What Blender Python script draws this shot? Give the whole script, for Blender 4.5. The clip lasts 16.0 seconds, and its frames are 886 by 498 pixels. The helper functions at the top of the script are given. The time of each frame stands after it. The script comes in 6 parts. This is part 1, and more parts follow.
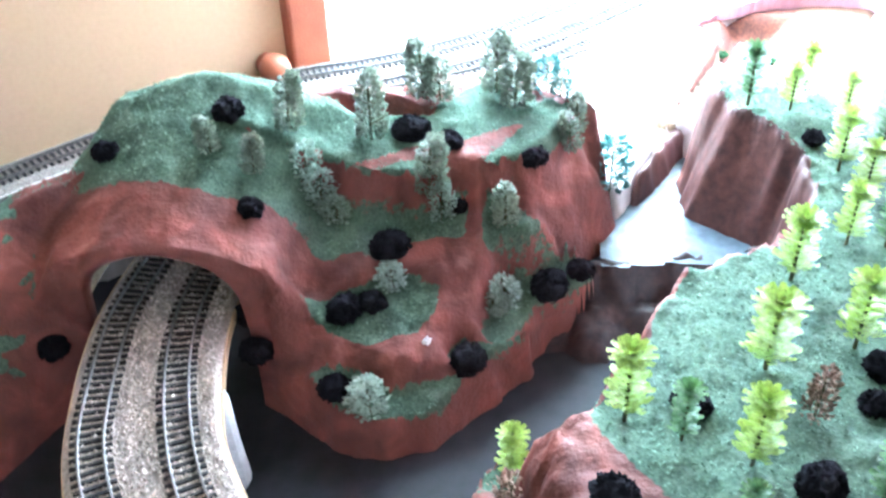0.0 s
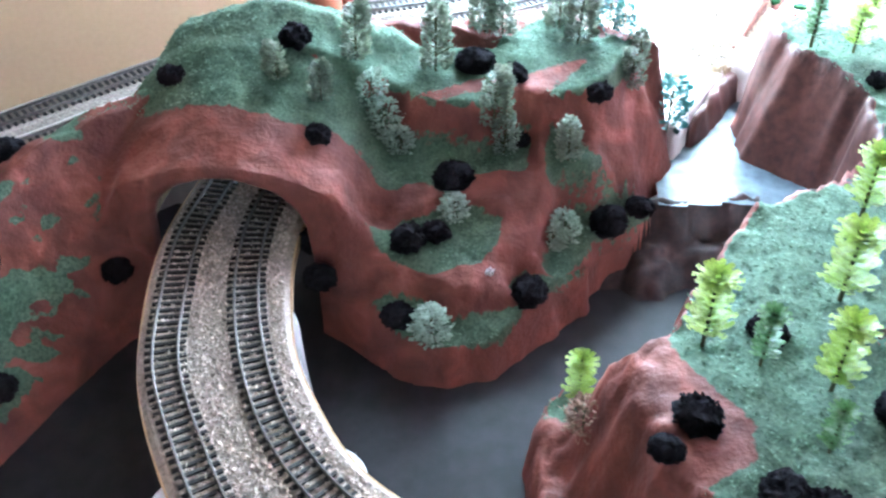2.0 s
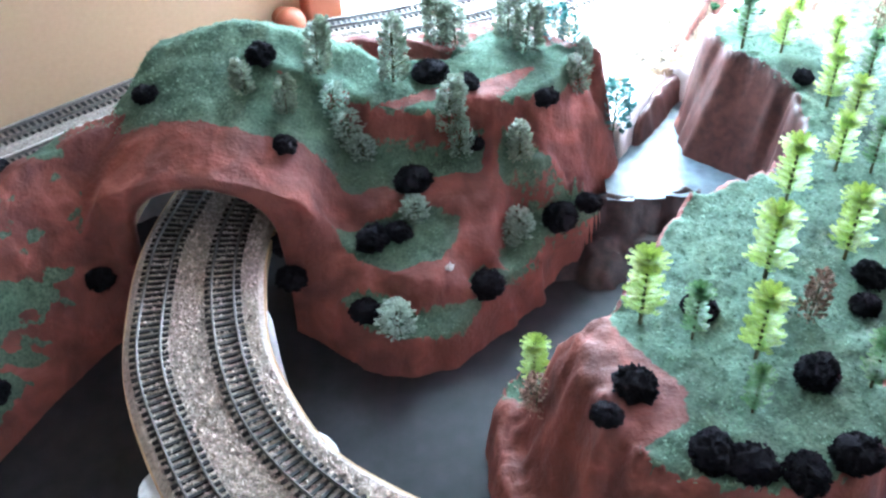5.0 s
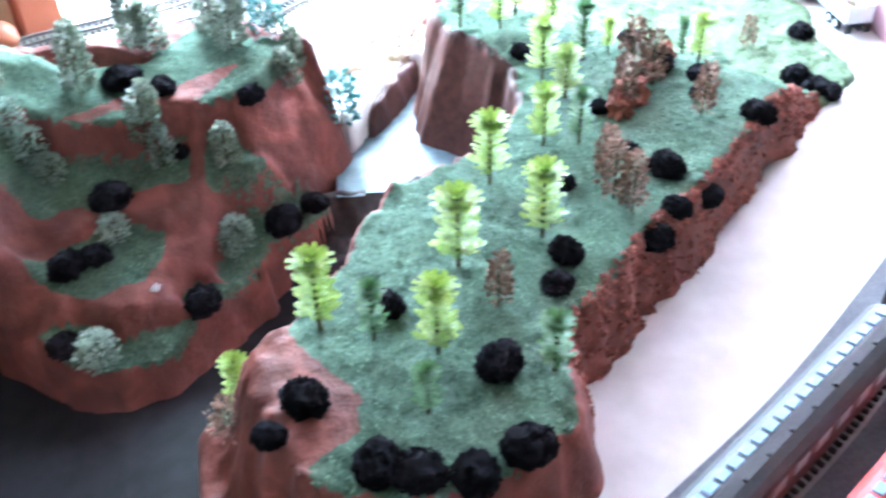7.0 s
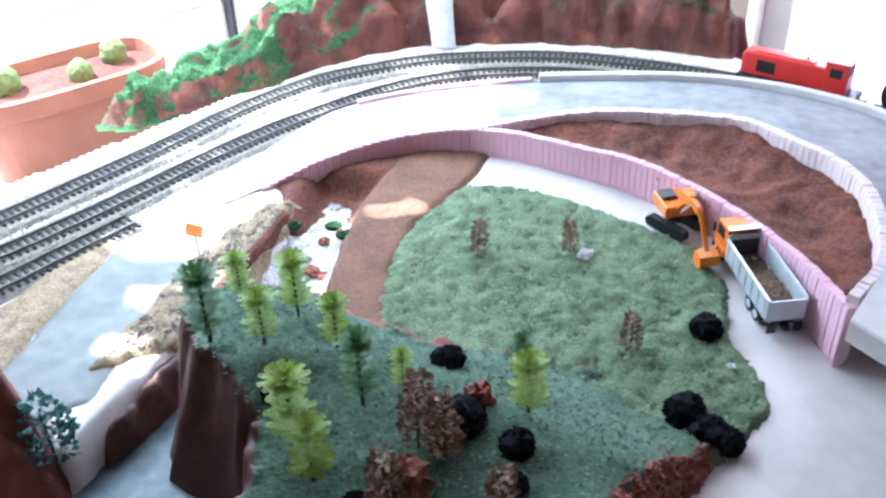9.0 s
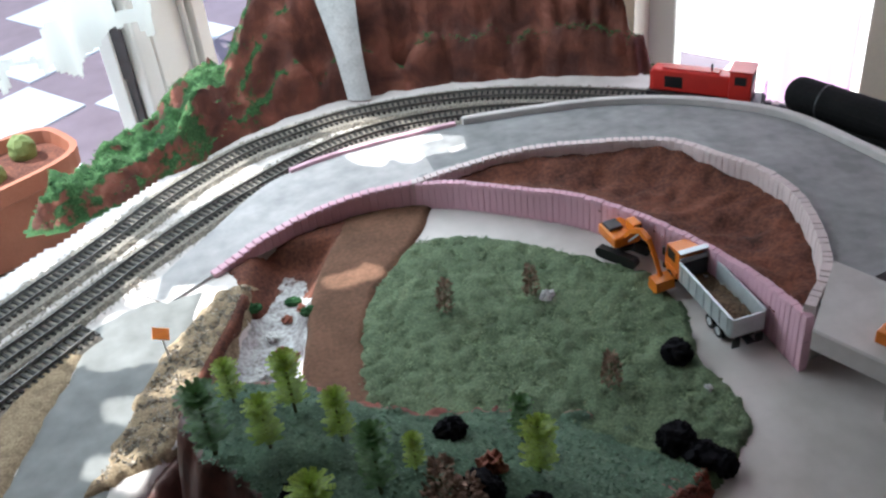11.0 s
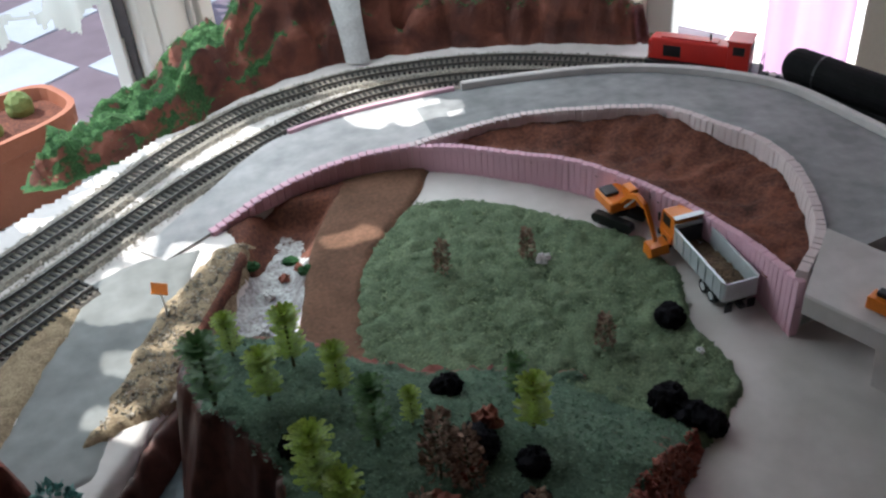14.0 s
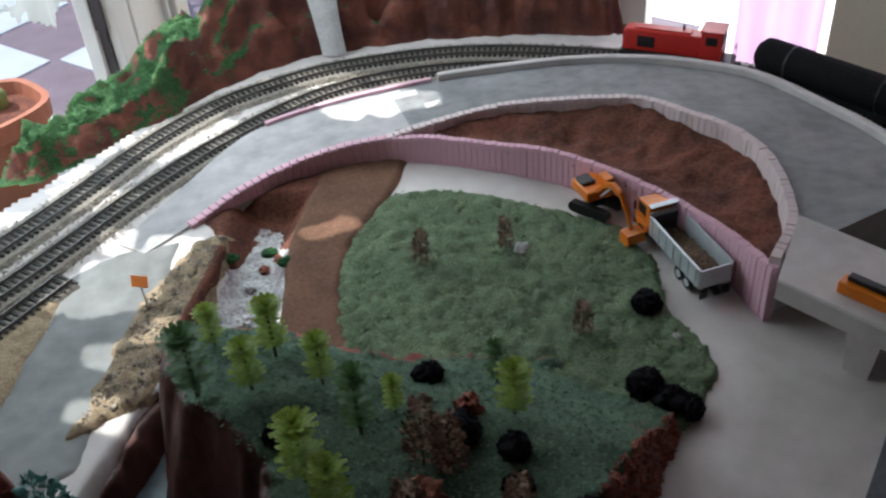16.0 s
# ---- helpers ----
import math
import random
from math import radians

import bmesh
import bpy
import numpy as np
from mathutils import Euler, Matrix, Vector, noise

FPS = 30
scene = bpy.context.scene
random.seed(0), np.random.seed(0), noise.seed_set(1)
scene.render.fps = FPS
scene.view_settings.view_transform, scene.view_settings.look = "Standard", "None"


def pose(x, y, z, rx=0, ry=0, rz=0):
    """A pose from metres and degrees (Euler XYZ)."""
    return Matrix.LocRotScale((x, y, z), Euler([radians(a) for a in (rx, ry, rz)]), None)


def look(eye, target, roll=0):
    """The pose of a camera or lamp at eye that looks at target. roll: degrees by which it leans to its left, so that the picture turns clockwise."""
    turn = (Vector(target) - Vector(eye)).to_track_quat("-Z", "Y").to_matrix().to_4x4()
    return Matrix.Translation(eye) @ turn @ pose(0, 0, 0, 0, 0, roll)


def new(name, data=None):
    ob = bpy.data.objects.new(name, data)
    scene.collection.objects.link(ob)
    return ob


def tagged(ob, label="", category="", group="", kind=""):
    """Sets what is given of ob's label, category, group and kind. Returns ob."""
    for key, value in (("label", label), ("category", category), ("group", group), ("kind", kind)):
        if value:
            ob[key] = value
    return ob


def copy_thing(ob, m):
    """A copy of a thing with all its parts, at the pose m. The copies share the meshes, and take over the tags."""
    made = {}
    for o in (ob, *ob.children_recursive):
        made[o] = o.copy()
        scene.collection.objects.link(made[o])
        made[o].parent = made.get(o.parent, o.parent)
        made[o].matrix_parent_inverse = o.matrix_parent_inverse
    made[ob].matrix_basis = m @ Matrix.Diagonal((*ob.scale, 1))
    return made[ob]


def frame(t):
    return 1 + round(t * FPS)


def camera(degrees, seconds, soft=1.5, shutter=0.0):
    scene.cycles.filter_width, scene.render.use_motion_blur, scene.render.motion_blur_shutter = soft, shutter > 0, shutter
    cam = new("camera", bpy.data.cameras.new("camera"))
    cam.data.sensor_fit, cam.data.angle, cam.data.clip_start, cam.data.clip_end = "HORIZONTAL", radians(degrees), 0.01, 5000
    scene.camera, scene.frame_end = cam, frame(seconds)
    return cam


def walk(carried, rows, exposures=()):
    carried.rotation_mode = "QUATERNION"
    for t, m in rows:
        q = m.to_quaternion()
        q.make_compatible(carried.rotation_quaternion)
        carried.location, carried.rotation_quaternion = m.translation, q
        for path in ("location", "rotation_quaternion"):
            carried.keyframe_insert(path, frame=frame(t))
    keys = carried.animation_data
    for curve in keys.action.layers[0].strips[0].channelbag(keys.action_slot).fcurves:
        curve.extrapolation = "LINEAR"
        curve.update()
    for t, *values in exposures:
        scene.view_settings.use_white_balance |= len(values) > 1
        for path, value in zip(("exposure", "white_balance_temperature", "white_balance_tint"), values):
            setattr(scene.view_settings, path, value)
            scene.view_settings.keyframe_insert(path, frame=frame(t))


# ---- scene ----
cam = camera(49.4, 16.0, soft=2.4, shutter=0.5)
PATH = [
    (0, (0.122, 0.062, 0.476), (-0.061, 1.626, -0.756), -2.2),
    (0.5, (0.111, 0.074, 0.469), (-0.035, 1.598, -0.819), -0.6),
    (1, (0.1, 0.08, 0.466), (-0.024, 1.61, -0.816), -1.4),
    (1.5, (0.061, 0.052, 0.477), (-0.101, 1.567, -0.819), -0.5),
    (2, (0.075, 0.04, 0.461), (-0.103, 1.555, -0.833), -0.8),
    (2.5, (0.097, 0.039, 0.463), (-0.026, 1.568, -0.82), -0.9),
    (3, (0.108, 0.03, 0.452), (-0.002, 1.528, -0.868), -1.1),
    (3.5, (0.095, 0.013, 0.442), (-0.003, 1.512, -0.879), -0.5),
    (3.7, (0.094, 0.009, 0.445), (-0.029, 1.525, -0.853), -1.1),
    (5.8, (0.095, -0.008, 0.5), (-0.029, 1.535, -0.766), -2.5),
    (6, (0.118, -0.001, 0.493), (0.038, 1.548, -0.77), -2.3),
    (6.5, (0.186, 0.022, 0.477), (0.211, 1.571, -0.788), -2.8),
    (6.9, (0.219, 0.028, 0.459), (0.286, 1.563, -0.821), -2.9),
    (7, (0.225, 0.032, 0.453), (0.325, 1.564, -0.828), -2.3),
    (7.5, (0.285, 0.054, 0.459), (0.463, 1.588, -0.812), -4.0),
    (8, (0.349, 0.139, 0.486), (0.486, 1.767, -0.668), -6.2),
    (8.5, (0.414, 0.262, 0.476), (0.522, 1.916, -0.644), -3.5),
    (9, (0.436, 0.32, 0.456), (0.466, 1.959, -0.69), -2.2),
    (9.5, (0.43, 0.339, 0.464), (0.53, 1.91, -0.77), -6.8),
    (10, (0.4, 0.343, 0.486), (0.647, 1.943, -0.689), -6.9),
    (10.2, (0.39, 0.337, 0.492), (0.62, 1.963, -0.65), -6.7),
    (12.5, (0.386, 0.343, 0.514), (0.665, 1.939, -0.659), -6.3),
    (13, (0.38, 0.34, 0.515), (0.666, 1.94, -0.651), -5.8),
    (13.5, (0.38, 0.342, 0.508), (0.687, 1.928, -0.671), -4.9),
    (14, (0.38, 0.329, 0.503), (0.63, 1.911, -0.694), -5.3),
    (14.5, (0.378, 0.334, 0.503), (0.676, 1.908, -0.695), -4.1),
    (15, (0.374, 0.328, 0.503), (0.656, 1.905, -0.694), -4.5),
    (15.5, (0.372, 0.322, 0.505), (0.653, 1.897, -0.695), -4.8),
    (16, (0.376, 0.323, 0.506), (0.672, 1.885, -0.708), -4.8),
]
EXPOSURES = [(0.0, 5.1, 4950, 1), (1.0, 4.75, 4950, 1), (3.5, 4.7, 4950, 1), (6.0, 4.6, 4950, 1), (7.0, 4.65, 4950, 3), (8.0, 3.95, 4950, 3), (8.5, 3.05, 4950, 3), (9.0, 2.4, 5100, 5),
             (9.5, 1.75, 5300, 5), (10.0, 1.38, 5600, 4), (12.5, 0.62, 5900, 4), (16.0, 0.5, 5900, 4)]
walk(cam, [(t, look(eye, target, roll)) for t, eye, target, roll in PATH], EXPOSURES)

# ---- light ----
# Room axes: U runs along the beige wall, N points out through it.
UX, UY = 0.743, 0.669


def room(u, n, z=0.0):
    return Vector((u * UX - n * UY, u * UY + n * UX, z))


FLOOR = -0.78
ROOM_TURN = math.degrees(math.atan2(UY, UX))
SUN_FROM = Vector((-0.52, 0.34, 0.74)).normalized()

world = bpy.data.worlds.new("sky")
scene.world = world
world.use_nodes = True
wn = world.node_tree.nodes
sky = wn.new("ShaderNodeTexSky")
sky.sky_type, sky.sun_disc = "NISHITA", False
sky.sun_elevation = math.asin(SUN_FROM.z)
sky.sun_rotation = math.atan2(SUN_FROM.x, SUN_FROM.y)
wn["Background"].inputs["Strength"].default_value = 0.15
world.node_tree.links.new(sky.outputs["Color"], wn["Background"].inputs["Color"])

sun = new("sun", bpy.data.lights.new("sun", "SUN"))
sun.data.energy, sun.data.angle, sun.data.color = 5.0, radians(0.5), (1.0, 0.95, 0.86)
sun.matrix_world = look(SUN_FROM * 5, (0, 0, 0))


def window_light(name, centre, target, w, h, watts, colour):
    """The sky's light in an opening."""
    la = new(name, bpy.data.lights.new(name, "AREA"))
    la.data.shape, la.data.size, la.data.size_y = "RECTANGLE", w, h
    la.data.energy, la.data.color = watts, colour
    la.matrix_world = look(centre, target)
    return la


window_light("door_light", room(1.05, 0.80, 0.30), room(1.02, 0.55, 0.0), 0.85, 0.46, 2.3, (0.89, 0.98, 0.98))
window_light("window_light", room(1.74, 0.30, 0.40), room(0.9, 0.3, 0.0), 0.5, 0.6, 0.40, (0.95, 0.97, 1.0))

# ---- materials ----
MATS = {}


def nodes_of(name):
    m = bpy.data.materials.new(name)
    m.use_nodes = True
    nt = m.node_tree
    return m, nt, nt.nodes["Principled BSDF"]


def mat(name, c1, c2=None, scale=40.0, rough=0.85, metal=0.0, bump=0.15, fine=600.0, spec=0.3, island=0.0):
    """A surface with colour variation at two scales and a fine relief."""
    if name in MATS:
        return MATS[name]
    m, nt, b = nodes_of(name)
    c2 = c2 or tuple(min(1, c * 0.72) for c in c1)
    co = nt.nodes.new("ShaderNodeTexCoord")
    n1 = nt.nodes.new("ShaderNodeTexNoise")
    n1.inputs["Scale"].default_value, n1.inputs["Detail"].default_value = scale, 6
    n2 = nt.nodes.new("ShaderNodeTexNoise")
    n2.inputs["Scale"].default_value, n2.inputs["Detail"].default_value = fine, 4
    add = nt.nodes.new("ShaderNodeMath")
    add.operation = "MULTIPLY_ADD"
    add.inputs[1].default_value = 0.5
    half = nt.nodes.new("ShaderNodeMath")
    half.operation = "MULTIPLY"
    half.inputs[1].default_value = 0.5
    ramp = nt.nodes.new("ShaderNodeValToRGB")
    ramp.color_ramp.elements[0].position, ramp.color_ramp.elements[1].position = 0.36, 0.64
    ramp.color_ramp.elements[0].color, ramp.color_ramp.elements[1].color = (*c2, 1), (*c1, 1)
    nt.links.new(co.outputs["Object"], n1.inputs["Vector"])
    nt.links.new(co.outputs["Object"], n2.inputs["Vector"])
    nt.links.new(n2.outputs["Fac"], half.inputs[0])
    nt.links.new(n1.outputs["Fac"], add.inputs[0])
    nt.links.new(half.outputs[0], add.inputs[2])
    nt.links.new(add.outputs[0], ramp.inputs["Fac"])
    colour = ramp.outputs["Color"]
    if island:
        info = nt.nodes.new("ShaderNodeNewGeometry")
        hsv = nt.nodes.new("ShaderNodeHueSaturation")
        mr = nt.nodes.new("ShaderNodeMapRange")
        mr.inputs["To Min"].default_value, mr.inputs["To Max"].default_value = 1 - island, 1 + island
        nt.links.new(info.outputs["Random Per Island"], mr.inputs["Value"])
        nt.links.new(mr.outputs["Result"], hsv.inputs["Value"])
        nt.links.new(colour, hsv.inputs["Color"])
        colour = hsv.outputs["Color"]
    nt.links.new(colour, b.inputs["Base Color"])
    if bump:
        bp = nt.nodes.new("ShaderNodeBump")
        bp.inputs["Strength"].default_value, bp.inputs["Distance"].default_value = bump, 0.002
        nt.links.new(add.outputs[0], bp.inputs["Height"])
        nt.links.new(bp.outputs["Normal"], b.inputs["Normal"])
    b.inputs["Roughness"].default_value, b.inputs["Metallic"].default_value = rough, metal
    b.inputs["Specular IOR Level"].default_value = spec
    MATS[name] = m
    return m


def turf_mat(name, rock1, rock2, turf1, turf2):
    """Painted plaster rock with glued-on turf where the mesh's attribute 'turf' is high."""
    m, nt, b = nodes_of(name)
    co = nt.nodes.new("ShaderNodeTexCoord")

    def noise_tex(scale, detail=6, dist=0.0):
        n = nt.nodes.new("ShaderNodeTexNoise")
        n.inputs["Scale"].default_value, n.inputs["Detail"].default_value, n.inputs["Distortion"].default_value = scale, detail, dist
        nt.links.new(co.outputs["Object"], n.inputs["Vector"])
        return n.outputs["Fac"]

    def ramp(fac, stops):
        r = nt.nodes.new("ShaderNodeValToRGB")
        while len(r.color_ramp.elements) < len(stops):
            r.color_ramp.elements.new(0.5)
        for e, (p, c) in zip(r.color_ramp.elements, stops):
            e.position, e.color = p, (*c, 1)
        nt.links.new(fac, r.inputs["Fac"])
        return r.outputs["Color"]

    mid = tuple((a + c) / 2 for a, c in zip(rock1, rock2))
    rock = ramp(noise_tex(28, 8, 0.6), [(0.3, rock2), (0.5, mid), (0.62, rock1), (0.75, tuple(min(1, c * 1.45 + 0.03) for c in rock1))])
    turf = ramp(noise_tex(420, 5), [(0.3, turf2), (0.7, turf1)])
    big = ramp(noise_tex(30, 4), [(0.3, (0.72, 0.74, 0.72)), (0.7, (1.15, 1.12, 1.1))])
    mul = nt.nodes.new("ShaderNodeMix")
    mul.data_type, mul.blend_type = "RGBA", "MULTIPLY"
    mul.inputs["Factor"].default_value = 1.0
    nt.links.new(turf, mul.inputs[6])
    nt.links.new(big, mul.inputs[7])
    at = nt.nodes.new("ShaderNodeAttribute")
    at.attribute_name = "turf"
    ad = nt.nodes.new("ShaderNodeMath")
    ad.operation = "ADD"
    off = nt.nodes.new("ShaderNodeMath")
    off.operation = "MULTIPLY_ADD"
    off.inputs[1].default_value, off.inputs[2].default_value = 0.9, -0.45
    nt.links.new(noise_tex(160, 5), off.inputs[0])
    nt.links.new(at.outputs["Fac"], ad.inputs[0])
    nt.links.new(off.outputs[0], ad.inputs[1])
    edge = ramp(ad.outputs[0], [(0.42, (0, 0, 0)), (0.58, (1, 1, 1))])
    mix = nt.nodes.new("ShaderNodeMix")
    mix.data_type = "RGBA"
    nt.links.new(edge, mix.inputs["Factor"])
    nt.links.new(rock, mix.inputs[6])
    nt.links.new(mul.outputs[2], mix.inputs[7])
    nt.links.new(mix.outputs[2], b.inputs["Base Color"])
    bp = nt.nodes.new("ShaderNodeBump")
    bp.inputs["Strength"].default_value, bp.inputs["Distance"].default_value = 0.35, 0.003
    lump = nt.nodes.new("ShaderNodeMath")
    lump.operation = "MULTIPLY_ADD"
    lump.inputs[1].default_value = 2.5
    nt.links.new(noise_tex(75, 5), lump.inputs[0])
    nt.links.new(noise_tex(330, 5), lump.inputs[2])
    nt.links.new(lump.outputs[0], bp.inputs["Height"])
    nt.links.new(bp.outputs["Normal"], b.inputs["Normal"])
    gloss = nt.nodes.new("ShaderNodeMapRange")
    gloss.inputs["To Min"].default_value, gloss.inputs["To Max"].default_value = 0.66, 0.95
    nt.links.new(edge, gloss.inputs["Value"])
    nt.links.new(gloss.outputs["Result"], b.inputs["Roughness"])
    b.inputs["Specular IOR Level"].default_value = 0.3
    MATS[name] = m
    return m


TURF1, TURF2 = (0.130, 0.190, 0.130), (0.060, 0.098, 0.066)
HILL = turf_mat("painted_hill", (0.245, 0.076, 0.056), (0.115, 0.038, 0.032), TURF1, TURF2)
LAWN = turf_mat("lawn_fibre", (0.16, 0.20, 0.10), (0.10, 0.13, 0.07), (0.19, 0.245, 0.145), (0.085, 0.115, 0.07))
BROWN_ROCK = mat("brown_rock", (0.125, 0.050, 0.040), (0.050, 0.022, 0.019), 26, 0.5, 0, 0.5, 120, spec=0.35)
FAR_ROCK = turf_mat("dark_rock", (0.19, 0.062, 0.04), (0.06, 0.02, 0.016), (0.065, 0.145, 0.05), (0.02, 0.05, 0.018))
PLASTER = mat("cream_plaster", (0.70, 0.63, 0.61), (0.53, 0.47, 0.45), 7, 0.7, 0, 0.2, 34)
EARTH = mat("red_earth", (0.20, 0.072, 0.045), (0.055, 0.022, 0.017), 32, 0.95, 0, 0.6, 300)
BANK = mat("brown_bank", (0.19, 0.095, 0.06), (0.10, 0.05, 0.03), 30, 0.9, 0, 0.4, 260)
SAND = mat("sandy_dirt", (0.38, 0.29, 0.19), (0.16, 0.11, 0.07), 110, 0.95, 0, 0.7, 500)
GREY_BED = mat("grey_river_bed", (0.21, 0.205, 0.20), (0.13, 0.125, 0.12), 14, 0.5, 0, 0.1, 50)
ROAD = mat("grey_asphalt", (0.30, 0.29, 0.295), (0.19, 0.185, 0.19), 16, 0.75, 0, 0.2, 70)
ROAD_PALE = mat("pale_concrete", (0.64, 0.58, 0.57), (0.50, 0.45, 0.44), 14, 0.8, 0, 0.2, 60)
BASE_GREY = mat("base_grey", (0.15, 0.145, 0.16), (0.085, 0.08, 0.095), 16, 0.7, 0, 0.2, 400)
# darker, mottled version of the pale concrete, for the ramp
RAMP = mat("mottled_concrete", (0.52, 0.48, 0.48), (0.34, 0.32, 0.32), 14, 0.8, 0, 0.25, 60)
PINK = mat("pink_foam", (0.76, 0.47, 0.56), (0.62, 0.37, 0.45), 60, 0.8, 0, 0.2, 400, island=0.08)
PINK_PALE = mat("pale_block", (0.74, 0.62, 0.62), (0.62, 0.50, 0.50), 60, 0.8, 0, 0.2, 400, island=0.08)
BALLAST = mat("ballast_bed", (0.48, 0.40, 0.34), (0.22, 0.18, 0.15), 260, 0.95, 0, 0.9, 700)
GRAIN = mat("ballast_grain", (0.66, 0.55, 0.47), (0.34, 0.28, 0.235), 90, 0.9, 0, 0.2, 500, island=0.38)
TRACK_BED = mat("gravel_bed", (0.34, 0.30, 0.26), (0.13, 0.11, 0.095), 330, 0.95, 0, 0.9, 900)
PLY = mat("plywood_edge", (0.55, 0.38, 0.22), (0.38, 0.25, 0.14), 80, 0.8, 0, 0.3, 300)
TIE = mat("dark_tie", (0.035, 0.03, 0.028), (0.018, 0.016, 0.016), 200, 0.7, 0, 0.2)
RAIL = mat("dull_rail", (0.20, 0.18, 0.165), (0.11, 0.10, 0.095), 120, 0.45, 0.55, 0.05)
FOAM_GREY = mat("white_foam", (0.68, 0.66, 0.66), (0.50, 0.48, 0.48), 50, 0.7, 0, 0.3, 300)
WATER = mat("varnished_water", (0.030, 0.027, 0.030), (0.016, 0.014, 0.016), 12, 0.42, 0, 0.08, 60, spec=0.12)
POOL = mat("pale_pool", (0.13, 0.155, 0.18), (0.055, 0.07, 0.085), 30, 0.3, 0, 0.2, 90, spec=0.3)
WET_ROCK = mat("wet_rock", (0.055, 0.028, 0.026), (0.015, 0.011, 0.012), 55, 0.5, 0, 0.5, 160, spec=0.35)
BLACK_BUSH = mat("black_lichen", (0.020, 0.018, 0.022), (0.009, 0.008, 0.010), 150, 1.0, 0, 0.4, spec=0.05, island=0.3)
STEM = mat("tree_stem", (0.10, 0.09, 0.03), (0.05, 0.05, 0.02), 200, 0.6)
DRY = mat("dry_weed", (0.34, 0.22, 0.16), (0.18, 0.11, 0.08), 90, 0.95, 0, 0.3, island=0.35)
# unseen walls and ceiling, pale so they bounce fill light onto the hill
BOUNCE_WALL = mat("bounce_wall", (0.70, 0.68, 0.65), (0.64, 0.62, 0.59), 3, 0.9)
BEIGE = mat("beige_wall", (0.52, 0.375, 0.225), (0.47, 0.34, 0.20), 3, 0.9, 0, 0.1, 200)
PALE_WALL = mat("pale_wall", (0.78, 0.72, 0.63), (0.72, 0.66, 0.58), 3, 0.9, 0, 0.1, 200)
JAMB = mat("red_brown_wood", (0.36, 0.12, 0.06), (0.24, 0.07, 0.035), 20, 0.5, 0, 0.1)
WHITE_PAINT = mat("white_paint", (0.78, 0.78, 0.76), (0.70, 0.70, 0.68), 9, 0.4, 0, 0.05)
TABLE = mat("table_board", (0.40, 0.27, 0.16), (0.28, 0.18, 0.10), 12, 0.7)
TERRA = mat("terracotta", (0.38, 0.145, 0.09), (0.29, 0.105, 0.06), 20, 0.6, 0, 0.1)
RED = mat("red_enamel", (0.62, 0.035, 0.025), (0.52, 0.025, 0.02), 40, 0.35, 0, 0.02, spec=0.5)
BLACK = mat("black_plastic", (0.012, 0.012, 0.014), (0.007, 0.007, 0.008), 60, 0.45, 0, 0.03, spec=0.5)
DARK_GREY = mat("dark_grey_roof", (0.055, 0.052, 0.058), (0.03, 0.028, 0.034), 60, 0.5, 0, 0.05, spec=0.5)
ORANGE = mat("orange_plastic", (0.80, 0.22, 0.015), (0.68, 0.17, 0.01), 60, 0.35, 0, 0.02, spec=0.5)
YELLOW = mat("yellow_plastic", (0.72, 0.55, 0.06), (0.6, 0.43, 0.04), 60, 0.4, 0, 0.02, spec=0.5)
SILVER = mat("silver_plastic", (0.62, 0.65, 0.67), (0.5, 0.52, 0.54), 60, 0.35, 0.3, 0.02, spec=0.5)
TYRE = mat("tyre_rubber", (0.02, 0.02, 0.02), (0.012, 0.012, 0.012), 100, 0.8)


def cloth(name, colour, through_colour, share):
    """Thin cloth that lets some of the light behind it through."""
    m, nt, b = nodes_of(name)
    b.inputs["Base Color"].default_value = (*colour, 1)
    b.inputs["Roughness"].default_value = 0.9
    tl = nt.nodes.new("ShaderNodeBsdfTranslucent")
    tl.inputs["Color"].default_value = (*through_colour, 1)
    mx = nt.nodes.new("ShaderNodeMixShader")
    mx.inputs[0].default_value = share
    nt.links.new(b.outputs[0], mx.inputs[1])
    nt.links.new(tl.outputs[0], mx.inputs[2])
    nt.links.new(mx.outputs[0], nt.nodes["Material Output"].inputs["Surface"])
    return m


def leafy(name, c1, c2, share=0.42):
    """Moulded plastic leaves, each of its own tone, that glow when lit from behind."""
    m = mat(name, c1, c2, 120, 0.4, 0, 0.0, spec=0.5, island=0.25)
    nt = m.node_tree
    b = nt.nodes["Principled BSDF"]
    tl = nt.nodes.new("ShaderNodeBsdfTranslucent")
    mx = nt.nodes.new("ShaderNodeMixShader")
    mx.inputs[0].default_value = share
    nt.links.new(b.inputs["Base Color"].links[0].from_socket, tl.inputs["Color"])
    nt.links.new(b.outputs[0], mx.inputs[1])
    nt.links.new(tl.outputs[0], mx.inputs[2])
    nt.links.new(mx.outputs[0], nt.nodes["Material Output"].inputs["Surface"])
    return m


LEAF_LIME = leafy("lime_plastic", (0.42, 0.52, 0.09), (0.26, 0.36, 0.06))
OLIVE = leafy("olive_lichen", (0.27, 0.31, 0.22), (0.14, 0.165, 0.115), 0.3)
PALE_LICHEN = leafy("pale_lichen", (0.38, 0.46, 0.37), (0.22, 0.28, 0.22), 0.3)
TEAL = leafy("teal_lichen", (0.08, 0.20, 0.18), (0.04, 0.11, 0.10), 0.3)
LEAF_DARK = leafy("green_plastic", (0.15, 0.27, 0.09), (0.08, 0.16, 0.06))
PINK_CLOTH = cloth("pink_curtain", (0.80, 0.45, 0.72), (0.85, 0.50, 0.80), 0.7)
LACE = cloth("white_lace", (0.75, 0.75, 0.74), (0.40, 0.40, 0.39), 0.4)

# ---- mesh helpers ----


